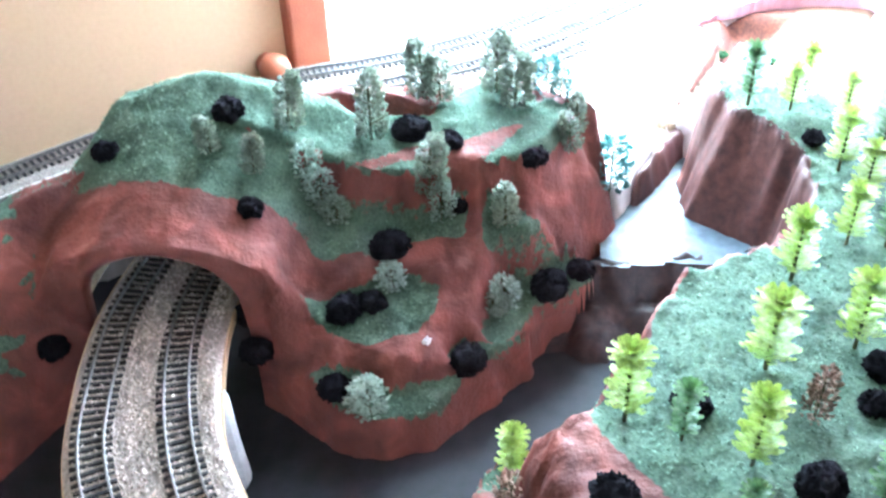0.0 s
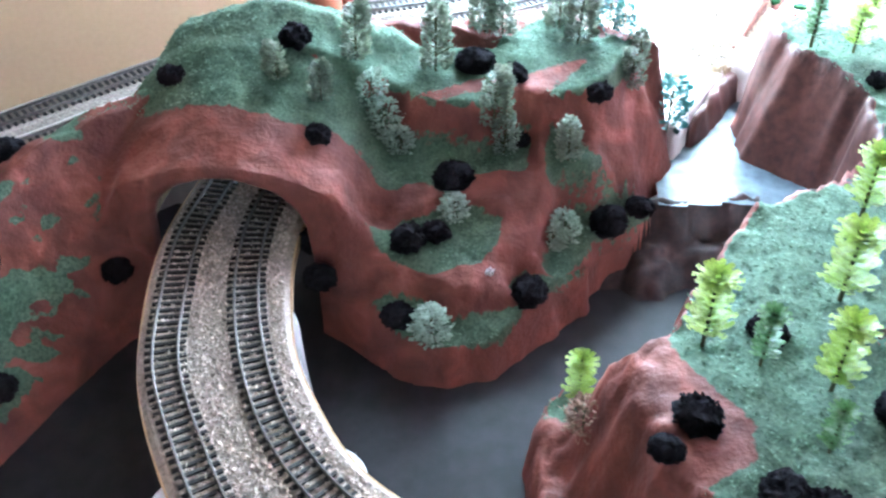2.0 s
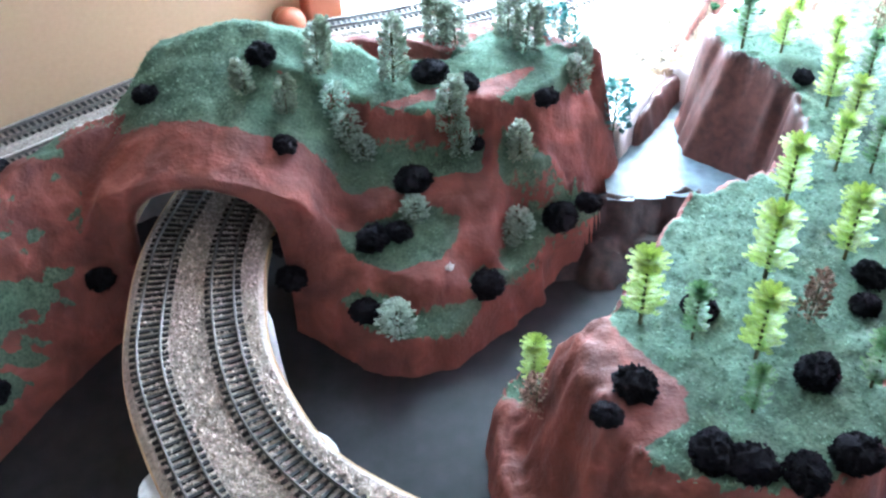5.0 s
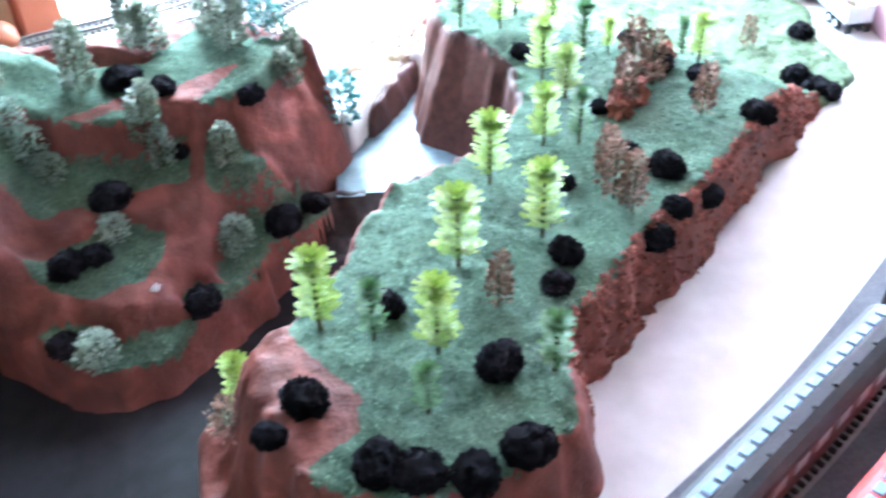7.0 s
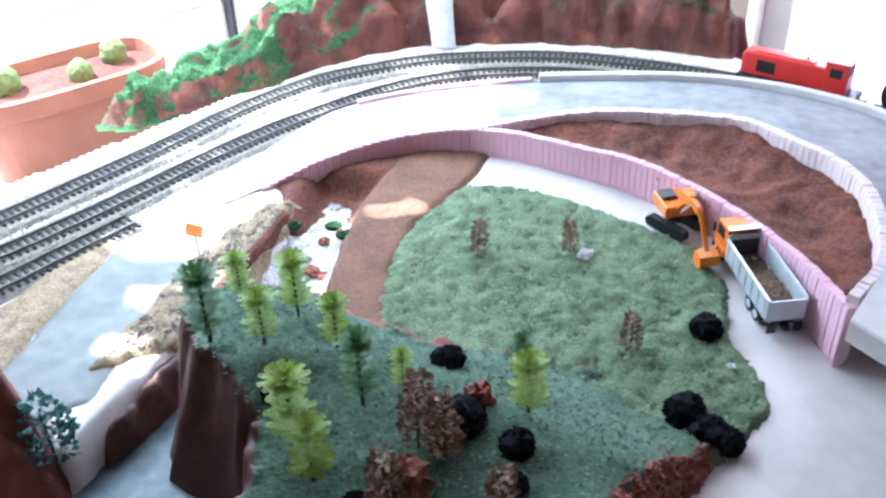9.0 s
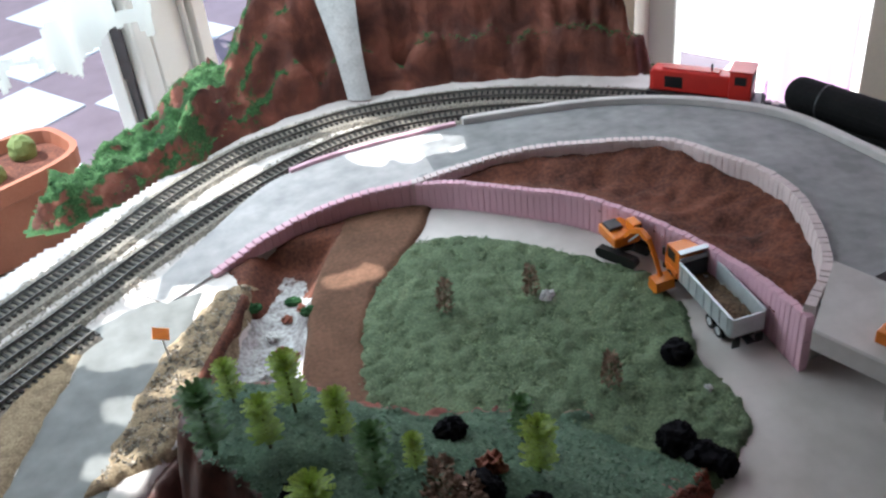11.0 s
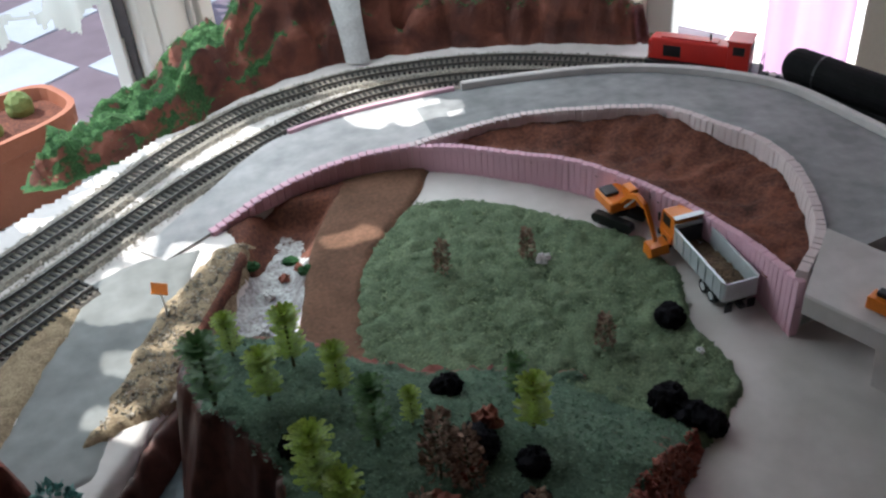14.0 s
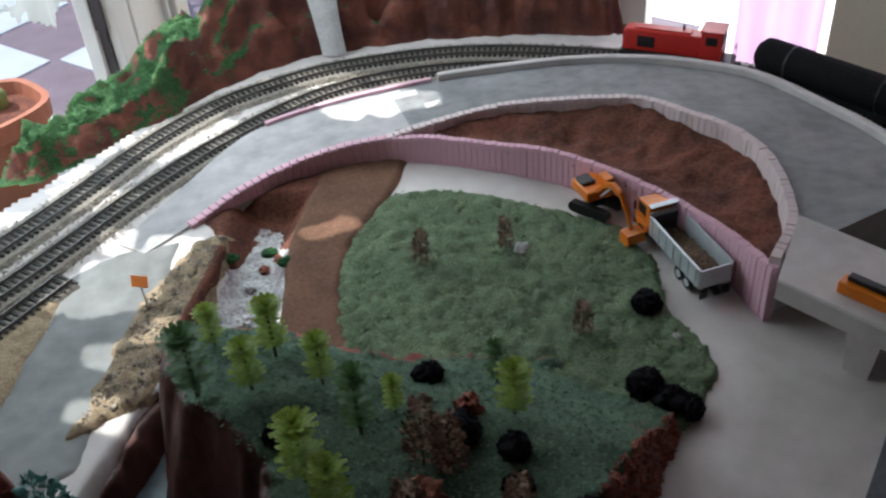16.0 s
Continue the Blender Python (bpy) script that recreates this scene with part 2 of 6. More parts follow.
def part(name, bm, material, parent=None, label="", smooth=False):
    """Links a bmesh as one mesh object, under a thing or a part if one is given."""
    me = bpy.data.meshes.new(name)
    bm.normal_update()
    bm.to_mesh(me)
    bm.free()
    for m in (material if isinstance(material, (list, tuple)) else [material]):
        me.materials.append(m)
    if smooth:
        me.polygons.foreach_set("use_smooth", [True] * len(me.polygons))
    ob = new(name, me)
    if parent is not None:
        ob.parent = parent
    if label:
        tagged(ob, label)
    return ob


def thing(name, m, label, category, group="", kind=""):
    e = new(name)
    e.empty_display_size = 0.01
    e.matrix_world = m
    return tagged(e, label, category, group, kind)


def box(x0, x1, y0, y1, z0, z1, bev=0.0, bm=None):
    bm = bm or bmesh.new()
    g = bmesh.ops.create_cube(bm, size=1.0)["verts"]
    for v in g:
        v.co = Vector((x0 + (v.co.x + 0.5) * (x1 - x0), y0 + (v.co.y + 0.5) * (y1 - y0), z0 + (v.co.z + 0.5) * (z1 - z0)))
    if bev:
        es = list({e for v in g for e in v.link_edges})
        bmesh.ops.bevel(bm, geom=es, offset=bev, segments=2, affect="EDGES", profile=0.5)
    return bm


def cyl(r, h, m=None, seg=16, r2=None, bm=None):
    bm = bm or bmesh.new()
    bmesh.ops.create_cone(bm, cap_ends=True, segments=seg, radius1=r, radius2=r if r2 is None else r2, depth=h, matrix=m or Matrix())
    return bm


def loft(rings, closed=True, caps=True, bm=None):
    """Skin between rings of points."""
    bm = bm or bmesh.new()
    vs = [[bm.verts.new(p) for p in r] for r in rings]
    n = len(rings[0])
    for a, b in zip(vs, vs[1:]):
        for i in range(n if closed else n - 1):
            j = (i + 1) % n
            bm.faces.new((a[i], a[j], b[j], b[i]))
    if caps and closed:
        bm.faces.new(list(reversed(vs[0])))
        bm.faces.new(vs[-1])
    return bm


def spline(pts, step=0.01):
    """Catmull-Rom through the points, resampled at even steps."""
    p = [Vector(q) for q in pts]
    p = [p[0] * 2 - p[1]] + p + [p[-1] * 2 - p[-2]]
    dense = []
    for a, b, c, d in zip(p, p[1:], p[2:], p[3:]):
        for k in range(24):
            t = k / 24
            dense.append(0.5 * (2 * b + (c - a) * t + (2 * a - 5 * b + 4 * c - d) * t * t + (3 * b - a - 3 * c + d) * t ** 3))
    dense.append(p[-2])
    out, need = [dense[0]], step
    for a, b in zip(dense, dense[1:]):
        seg = (b - a).length
        while seg > 1e-9 and need <= seg:
            a = a + (b - a) * (need / seg)
            out.append(a)
            seg = (b - a).length
            need = step
        need -= seg
    return out


def frames_along(pts):
    """Each point with its level tangent and the level normal to its left."""
    out = []
    for i, p in enumerate(pts):
        t = pts[min(i + 1, len(pts) - 1)] - pts[max(i - 1, 0)]
        t = Vector((t.x, t.y, 0)).normalized()
        out.append((p, t, Vector((-t.y, t.x, 0))))
    return out


def sweep(pts, profile, bm=None, caps=True):
    """A profile of (left, up) pairs swept along the points."""
    return loft([[p + n * a + Vector((0, 0, b)) for a, b in profile] for p, t, n in frames_along(pts)], True, caps, bm)


def lattice(ix, iy, seed):
    h = (ix * 374761393 + iy * 668265263 + seed * 974634) & 0x7FFFFFFF
    h = ((h ^ (h >> 13)) * 1274126177) & 0x7FFFFFFF
    return ((h ^ (h >> 16)) & 0xFFFF) / 65535.0


def vnoise(x, y, scale, seed=0, octaves=4):
    """Smooth value noise on arrays, about -1 to 1."""
    total, amp, norm = 0.0, 1.0, 0.0
    for o in range(octaves):
        fx, fy = x * scale + 100.0, y * scale + 100.0
        ix, iy = np.floor(fx).astype(np.int64), np.floor(fy).astype(np.int64)
        tx, ty = fx - ix, fy - iy
        tx, ty = tx * tx * (3 - 2 * tx), ty * ty * (3 - 2 * ty)
        a, b = lattice(ix, iy, seed + o), lattice(ix + 1, iy, seed + o)
        c, d = lattice(ix, iy + 1, seed + o), lattice(ix + 1, iy + 1, seed + o)
        total = total + amp * ((a * (1 - tx) + b * tx) * (1 - ty) + (c * (1 - tx) + d * tx) * ty)
        norm, amp, scale = norm + amp, amp * 0.5, scale * 2.03
    return total / norm * 2 - 1


def inside_depth(X, Y, poly):
    """Distance to a polygon's outline, positive inside."""
    best = np.full(X.shape, 1e9)
    inside = np.zeros(X.shape, bool)
    for (x0, y0), (x1, y1) in zip(poly, poly[1:] + poly[:1]):
        dx, dy = x1 - x0, y1 - y0
        t = np.clip(((X - x0) * dx + (Y - y0) * dy) / (dx * dx + dy * dy), 0, 1)
        best = np.minimum(best, np.hypot(X - x0 - t * dx, Y - y0 - t * dy))
        if y0 != y1:
            cross = ((y0 > Y) != (y1 > Y)) & (X < (x1 - x0) * (Y - y0) / (y1 - y0) + x0)
            inside ^= cross
    return np.where(inside, best, -best)


def smooth(a, b, x):
    t = np.clip((x - a) / (b - a), 0, 1)
    return t * t * (3 - 2 * t)


def height_sheet(name, X, Y, Z, keep, material, turf=None, faces_mat=None):
    """A mesh over a regular grid, of the cells whose four corners are kept."""
    ny, nx = X.shape
    idx = np.arange(nx * ny).reshape(ny, nx)
    cell = keep[:-1, :-1] & keep[1:, :-1] & keep[:-1, 1:] & keep[1:, 1:]
    quads = np.stack([idx[:-1, :-1], idx[:-1, 1:], idx[1:, 1:], idx[1:, :-1]], -1)[cell]
    used = np.unique(quads)
    remap = np.zeros(nx * ny, np.int64)
    remap[used] = np.arange(len(used))
    co = np.stack([X.ravel(), Y.ravel(), Z.ravel()], -1)[used]
    me = bpy.data.meshes.new(name)
    me.from_pydata(co, [], remap[quads])
    if turf is not None:
        at = me.attributes.new("turf", "FLOAT", "POINT")
        at.data.foreach_set("value", turf.ravel()[used].astype(np.float32))
    for m in material if isinstance(material, (list, tuple)) else [material]:
        me.materials.append(m)
    if faces_mat is not None:
        me.polygons.foreach_set("material_index", faces_mat[:-1, :-1][cell].astype(np.int32))
    me.polygons.foreach_set("use_smooth", np.ones(len(quads), bool))
    me.update()
    return new(name, me)


def grid(x0, x1, y0, y1, step):
    return np.meshgrid(np.arange(x0, x1 + step / 2, step), np.arange(y0, y1 + step / 2, step))

# ---- the room ----


def room_box(name, u0, u1, n0, n1, z0, z1, material, parent=None, bev=0.0):
    ob = part(name, box(u0, u1, n0, n1, z0, z1, bev), material, parent)
    if parent is None:
        ob.matrix_world = pose(0, 0, 0, 0, 0, ROOM_TURN)
    return ob


CEIL = 1.75
tagged(room_box("floor", -1.6, 1.95, -2.0, 0.97, FLOOR - 0.05, FLOOR, TABLE), kind="structure")
tagged(room_box("ceiling", -1.6, 1.95, -2.0, 0.97, CEIL, CEIL + 0.05, BOUNCE_WALL), kind="structure")
tagged(room_box("wall_north", -1.6, 0.585, 0.82, 0.97, FLOOR, CEIL, BEIGE), kind="structure")
tagged(room_box("wall_north_lintel", 0.585, 1.50, 0.82, 0.97, 1.32, CEIL, BEIGE), kind="structure")
tagged(room_box("wall_north_end", 1.50, 1.80, 0.82, 0.97, FLOOR, CEIL, BEIGE), kind="structure")
tagged(room_box("wall_east_end", 1.80, 1.95, 0.62, 0.97, FLOOR, CEIL, PALE_WALL), kind="structure")
tagged(room_box("wall_east", 1.80, 1.95, -2.0, 0.02, FLOOR, CEIL, PALE_WALL), kind="structure")
tagged(room_box("wall_east_sill", 1.80, 1.95, 0.02, 0.62, FLOOR, -0.45, PALE_WALL), kind="structure")
tagged(room_box("wall_east_lintel", 1.80, 1.95, 0.02, 0.62, 1.32, CEIL, PALE_WALL), kind="structure")
tagged(room_box("wall_south", -1.75, 1.95, -2.15, -2.0, FLOOR, CEIL, BOUNCE_WALL), kind="structure")
tagged(room_box("wall_west", -1.75, -1.6, -2.0, 0.97, FLOOR, CEIL, BOUNCE_WALL), kind="structure")

# ---- the table ----
table = thing("layout_table", pose(0, 0, FLOOR, 0, 0, ROOM_TURN), "large wooden table carrying the model railway", "table")
part("tabletop", box(-0.60, 1.475, -1.05, 0.80, 0.625, 0.65, 0.003), TABLE, table)
for lu, ln in ((-0.55, -1.0), (1.42, -1.0), (-0.55, 0.74), (1.42, 0.74)):
    part("leg", box(lu - 0.03, lu + 0.03, ln - 0.03, ln + 0.03, 0.0, 0.625, 0.003), TABLE, table)

# ---- plan of the landscape ----
POND = [(-0.30, 0.02), (0.12, 0.02), (0.12, 0.34), (0.16, 0.40), (0.165, 0.50), (0.20, 0.55), (0.235, 0.605), (0.28, 0.64), (0.32, 0.70), (0.20, 0.76),
        (0.13, 0.70), (0.04, 0.60), (-0.10, 0.68), (-0.26, 0.68), (-0.36, 0.45)]
POOL_AREA = [(0.19, 0.695), (0.33, 0.69), (0.33, 0.78), (0.29, 0.86), (0.255, 0.87), (0.215, 0.80), (0.185, 0.74)]
GULLY = [(0.330, 1.11), (0.40, 1.10), (0.380, 1.05), (0.362, 0.985), (0.345, 0.88), (0.30, 0.88), (0.272, 0.93), (0.31, 1.02)]
MAT = [(0.472, 1.071), (0.529, 1.058), (0.574, 1.026), (0.616, 0.99), (0.655, 0.952), (0.662, 0.896), (0.647, 0.841), (0.657, 0.791),
       (0.654, 0.765), (0.616, 0.733), (0.56, 0.70), (0.45, 0.70), (0.395, 0.80), (0.392, 0.888), (0.403, 0.958), (0.424, 1.009)]
BANK_AREA = [(0.505, 1.135), (0.472, 1.068), (0.424, 1.005), (0.405, 0.95), (0.40, 0.84), (0.345, 0.86), (0.352, 0.92), (0.372, 1.045), (0.42, 1.14)]
SAND_AREA = [(0.19, 0.84), (0.24, 0.86), (0.275, 0.91), (0.305, 0.99), (0.325, 1.06), (0.29, 1.05), (0.245, 0.985), (0.225, 0.93), (0.21, 0.885)]
BED_AREA = [(0.15, 0.78), (0.20, 0.81), (0.222, 0.885), (0.238, 0.935), (0.265, 1.0), (0.275, 1.06), (0.22, 1.06), (0.178, 1.035), (0.165, 0.97), (0.135, 0.88), (0.115, 0.80)]
TAN_AREA = [(0.06, 0.80), (0.115, 0.80), (0.137, 0.88), (0.166, 0.97), (0.175, 1.02), (0.15, 1.0), (0.11, 0.93), (0.07, 0.87)]


HILL_FOOT = [(-0.60, 0.20), (-0.33, 0.25), (-0.285, 0.40), (-0.262, 0.48), (-0.235, 0.545), (-0.205, 0.572), (-0.090, 0.572), (-0.067, 0.560), (-0.021, 0.530), (0.02, 0.520), (0.054, 0.529),
             (0.088, 0.571), (0.124, 0.621), (0.159, 0.675), (0.195, 0.72), (0.208, 0.75), (0.180, 0.80), (0.10, 0.835), (0.0, 0.845),
             (-0.10, 0.82), (-0.20, 0.775), (-0.30, 0.71), (-0.38, 0.645), (-0.50, 0.53)]
MESA_FOOT = [(0.10, 0.30), (0.100, 0.355), (0.083, 0.385), (0.079, 0.450), (0.086, 0.482), (0.108, 0.500), (0.150, 0.498), (0.174, 0.515), (0.182, 0.545), (0.214, 0.598), (0.255, 0.618), (0.292, 0.645),
             (0.312, 0.675), (0.308, 0.715), (0.280, 0.740), (0.250, 0.762), (0.248, 0.82), (0.255, 0.85), (0.285, 0.885), (0.357, 0.875), (0.400, 0.845), (0.43, 0.83), (0.50, 0.86), (0.60, 0.80), (0.625, 0.738),
             (0.534, 0.632), (0.460, 0.545), (0.382, 0.468), (0.338, 0.425), (0.335, 0.39), (0.330, 0.345), (0.29, 0.305), (0.22, 0.295), (0.16, 0.305)]


def ground_z(X, Y):
    z = vnoise(X, Y, 9, 3) * 0.0012
    d = inside_depth(X, Y, GULLY)
    z = z - 0.024 * smooth(-0.006, 0.018, d)
    d = inside_depth(X, Y, POOL_AREA)
    z = z - 0.04 * smooth(-0.004, 0.004, d)
    d = inside_depth(X, Y, POND)
    z = np.where(d > -0.004, np.minimum(z, -0.1 * smooth(-0.004, 0.004, d)), z)
    under = (inside_depth(X, Y, HILL_FOOT) > 0.012) | ((inside_depth(X, Y, MESA_FOOT) > 0.014) & (X * 0.66 + Y * 0.75 < 0.88))
    return np.where(under, -0.105, z)


X, Y = grid(-1.0, 1.75, -1.1, 1.95, 0.006)
RU, RN = X * UX + Y * UY, -X * UY + Y * UX
Z = ground_z(X, Y)
keep = (RU > -0.60) & (RU < 1.475) & (RN > -1.05) & (RN < 0.80)
tagged(height_sheet("ground", X, Y, Z, keep, PLASTER), "cream painted plaster base of the model landscape", "ground", kind="structure")


def overlay(name, poly, thick, material, label, seed, step=0.004, rough=0.0008, edge=0.006, kind="structure"):
    """A thin layer of scenery material laid on the ground, with an uneven rim."""
    xs, ys = [p[0] for p in poly], [p[1] for p in poly]
    X, Y = grid(min(xs) - 0.01, max(xs) + 0.01, min(ys) - 0.01, max(ys) + 0.01, step)
    d = inside_depth(X, Y, poly) + vnoise(X, Y, 45, seed) * edge
    Z = ground_z(X, Y) - 0.002 + (thick + 0.002) * smooth(-0.004, 0.004, d) + vnoise(X, Y, 160, seed + 1, 2) * rough
    return tagged(height_sheet(name, X, Y, Z, d > -0.006, material, np.ones(X.shape)), label, name.replace("_", " "), kind=kind)


overlay("river_bed", BED_AREA, 0.0015, GREY_BED, "smooth grey painted dry river bed", 11, edge=0.004)
overlay("tan_bank", TAN_AREA, 0.004, SAND, "tan sandy bank beside the river bed", 13)
overlay("sand_patch", SAND_AREA, 0.005, SAND, "patch of loose sandy dirt and gravel", 15, rough=0.002)
overlay("earth_bank", BANK_AREA, 0.004, BANK, "brown painted earth bank beside the stream", 17, edge=0.003)
GULLY_EARTH = [(0.300, 1.083), (0.335, 1.105), (0.38, 1.124), (0.44, 1.134), (0.50, 1.130), (0.43, 1.125), (0.382, 1.07), (0.372, 1.03), (0.345, 1.06), (0.318, 1.02)]
overlay("gully_soil", GULLY_EARTH, 0.003, EARTH, "dark brown soil in the gully below the ramp wall", 18, edge=0.004)
overlay("turf_mat", MAT, 0.004, LAWN, "green turf mat of short fibres on the plaster", 19, edge=0.003, rough=0.0036)

pond = part("pond_water", box(-0.40, 0.34, 0.0, 0.74, -0.1, -0.088), WATER)
tagged(pond, "dark glossy varnished pond and river water", "water", kind="structure")
bm = bmesh.new()
X, Y = grid(0.18, 0.31, 0.66, 0.89, 0.004)
d = Y - (0.697 + 0.12 * (X - 0.2)) + vnoise(X, Y, 40, 6) * 0.006
Z = -0.033 + vnoise(X, Y, 60, 5, 2) * 0.0012
tagged(height_sheet("waterfall_pool", X, Y, Z, d > -0.006, POOL), "pale glossy pool behind a small rocky fall", "water", kind="structure")
X, Y = grid(0.125, 0.325, 0.58, 0.73, 0.003)
d = Y - (0.697 + 0.12 * (X - 0.2)) + vnoise(X, Y, 30, 7) * 0.010
Z = -0.100 + 0.040 * smooth(-0.075, -0.020, d + vnoise(X, Y, 28, 8) * 0.020) + 0.030 * smooth(-0.020, 0.004, d) - 0.014 * smooth(0.006, 0.016, d) + vnoise(X, Y, 45, 9) * 0.012
tagged(height_sheet("fall_rocks", X, Y, Z, d > -0.09, WET_ROCK), "dark wet rock step of a small waterfall", "rock", kind="structure")


def stair(t, steps, sharp):
    """0 to 1 in steps with sloping treads."""
    k = np.clip(t, 0, 1) * steps
    f = np.floor(np.minimum(k, steps - 1e-6))
    r = k - f
    return (f + 0.16 * r + 0.84 * smooth(sharp, 1.0, r)) / steps


# ---- the hill over the tunnel ----
# turf pockets on the hill's face: a point of the floor, and the outline in plan
POCKETS = [
    ((-0.036, 0.622, 0.017), [(-0.102, 0.652), (-0.082, 0.665), (-0.044, 0.673), (-0.008, 0.667), (0.035, 0.673), (0.073, 0.689), (0.069, 0.659), (0.028, 0.650), (-0.005, 0.638), (-0.036, 0.622), (-0.071, 0.628), (-0.091, 0.642)]),
    ((0.083, 0.646, 0.018), [(0.083, 0.646), (0.082, 0.688), (0.104, 0.694), (0.122, 0.679), (0.161, 0.690), (0.144, 0.675), (0.110, 0.660), (0.097, 0.652)]),
    ((0.004, 0.571, -0.015), [(-0.065, 0.588), (-0.033, 0.599), (-0.010, 0.612), (0.009, 0.629), (0.030, 0.630), (0.055, 0.620), (0.052, 0.604), (0.037, 0.582), (0.004, 0.571), (-0.031, 0.579)]),
    ((0.101, 0.607, -0.046), [(0.086, 0.634), (0.094, 0.657), (0.120, 0.666), (0.134, 0.680), (0.177, 0.695), (0.175, 0.674), (0.152, 0.654), (0.126, 0.643), (0.120, 0.625), (0.101, 0.607), (0.082, 0.608)]),
    ((0.008, 0.529, -0.054), [(-0.042, 0.559), (-0.018, 0.567), (0.004, 0.561), (0.025, 0.554), (0.049, 0.563), (0.074, 0.573), (0.059, 0.548), (0.040, 0.536), (0.008, 0.529), (-0.018, 0.539)]),
    ((0.075, 0.578, -0.046), [(0.058, 0.584), (0.067, 0.601), (0.093, 0.600), (0.124, 0.625), (0.122, 0.613), (0.097, 0.593), (0.075, 0.578)]),
]
# the bare red step below the plateau
BARE_STRIP = [(-0.062, 0.644), (-0.040, 0.662), (-0.007, 0.677), (0.034, 0.690), (0.081, 0.689), (0.085, 0.699), (0.114, 0.734), (0.105, 0.735), (0.067, 0.716), (0.024, 0.701), (-0.035, 0.666), (-0.056, 0.658)]
TUNNEL = spline([(-0.142, 0.54, 0), (-0.148, 0.58, 0), (-0.150, 0.62, 0), (-0.143, 0.68, 0), (-0.125, 0.74, 0)], 0.01)
ARCH_W, ARCH_H = 0.060, 0.056


def tunnel_side(X, Y):
    s = np.full(X.shape, 1e9)
    for a, b in zip(TUNNEL, TUNNEL[1:]):
        dx, dy = b.x - a.x, b.y - a.y
        t = np.clip(((X - a.x) * dx + (Y - a.y) * dy) / (dx * dx + dy * dy), 0, 1)
        s = np.minimum(s, np.hypot(X - a.x - t * dx, Y - a.y - t * dy))
    return s


def on_pocket(X, Y, pocket):
    """Share of a turf pocket at a place, and the height of its sloping floor."""
    (px, py, pz), poly = pocket
    d = inside_depth(X, Y, poly) + vnoise(X, Y, 55, 25, 3) * 0.004
    return smooth(-0.003, 0.003, d), pz + 0.38 * ((Y - py) * 0.95 - (X - px) * 0.3)


def hill_z(X, Y):
    wob = vnoise(X, Y, 14, 21) * 0.006 + vnoise(X, Y, 60, 22) * 0.003
    d = inside_depth(X, Y, HILL_FOOT) + wob * smooth(-0.06, -0.03, np.minimum(X, 0.0) + 0.0 * Y) + wob * 0.4
    rise = 0.110 - 0.060 * smooth(0.05, 0.15, X + 0.3 * (Y - 0.6)) - 0.035 * smooth(-0.19, -0.24, X)
    t = d / rise
    front = 0.16 * smooth(0.0, 0.10, t) + 0.84 * np.clip(t, 0, 1) ** 0.95
    top = 0.066 + 0.012 * smooth(0.0, 0.1, Y - 0.66) + 0.044 * np.exp(-(((X + 0.13) / 0.085) ** 2 + ((Y - 0.700) / 0.06) ** 2)) - 0.05 * smooth(-0.24, -0.46, X) - 0.05 * smooth(0.60, 0.45, Y) * smooth(-0.15, -0.22, X)
    z = -0.095 + (top + 0.095) * np.where(Y > 0.76, smooth(0, 1, t * 2), front)
    z = z + (vnoise(X, Y, 34, 23, 3) * 0.007 + np.abs(vnoise(X, Y, 75, 30, 2)) * 0.006) * smooth(0.0, 0.1, t) * smooth(1.1, 0.9, t)
    for pocket in POCKETS:
        share, floor_z = on_pocket(X, Y, pocket)
        ux, uy = (-0.35, 0.92) if pocket[0][0] < 0.06 else (-0.78, 0.62)
        for k in (0.008, 0.017, 0.026):
            before = on_pocket(X + ux * k, Y + uy * k, pocket)[0]
            z = z + before * (np.minimum(z, floor_z) - z)
        z = z + share * (floor_z - z)
    # the steep brow above the tunnel mouth
    brow = smooth(0.120, 0.080, tunnel_side(X, Y)) * (Y < 0.74)
    side_s = tunnel_side(X, Y)
    over = np.minimum(0.063 + (Y - 0.578) * 0.42 + wob * 0.4 - 0.030 * (side_s / 0.09) ** 2, top + 0.01)
    z = z + brow * (np.where(Y > 0.574 + wob * 0.25, np.maximum(over, z), z) - z)
    z = z + vnoise(X, Y, 40, 26) * 0.003 + vnoise(X, Y, 120, 27, 2) * 0.0015
    return z, d


X, Y = grid(-0.62, 0.22, 0.23, 0.86, 0.0035)
Z, d = hill_z(X, Y)
s = tunnel_side(X, Y)
arch = np.where(s < ARCH_W, ARCH_H * np.sqrt(np.clip(1 - (s / ARCH_W) ** 2, 0, 1)) ** 0.8, -1)
keep = (d > -0.012) & ~((Z < arch) & (Y < 0.78))
gy, gx = np.gradient(Z, 0.0035)
slope = np.hypot(gx, gy)
shelf = np.max([on_pocket(X, Y, p)[0] for p in POCKETS], axis=0)
plateau = smooth(0.8, 0.95, d / (0.110 - 0.060 * smooth(0.05, 0.15, X + 0.3 * (Y - 0.6)))) * (1 - smooth(-0.003, 0.003, inside_depth(X, Y, BARE_STRIP) + vnoise(X, Y, 50, 31) * 0.004))
left = np.maximum(smooth(-0.20, -0.24, X), smooth(-0.055, -0.085, X) * smooth(0.618, 0.634, Y + vnoise(X, Y, 25, 28) * 0.012))
turf = np.maximum(np.maximum(shelf, plateau), left) * (1.0 - smooth(1.0, 1.9, slope) * (1 - shelf * 0.6) * (1 - 0.8 * plateau * (Y > 0.70)))
turf = turf * (1 - smooth(0.115, 0.085, s) * smooth(0.636, 0.618, Y + vnoise(X, Y, 25, 28) * 0.012))
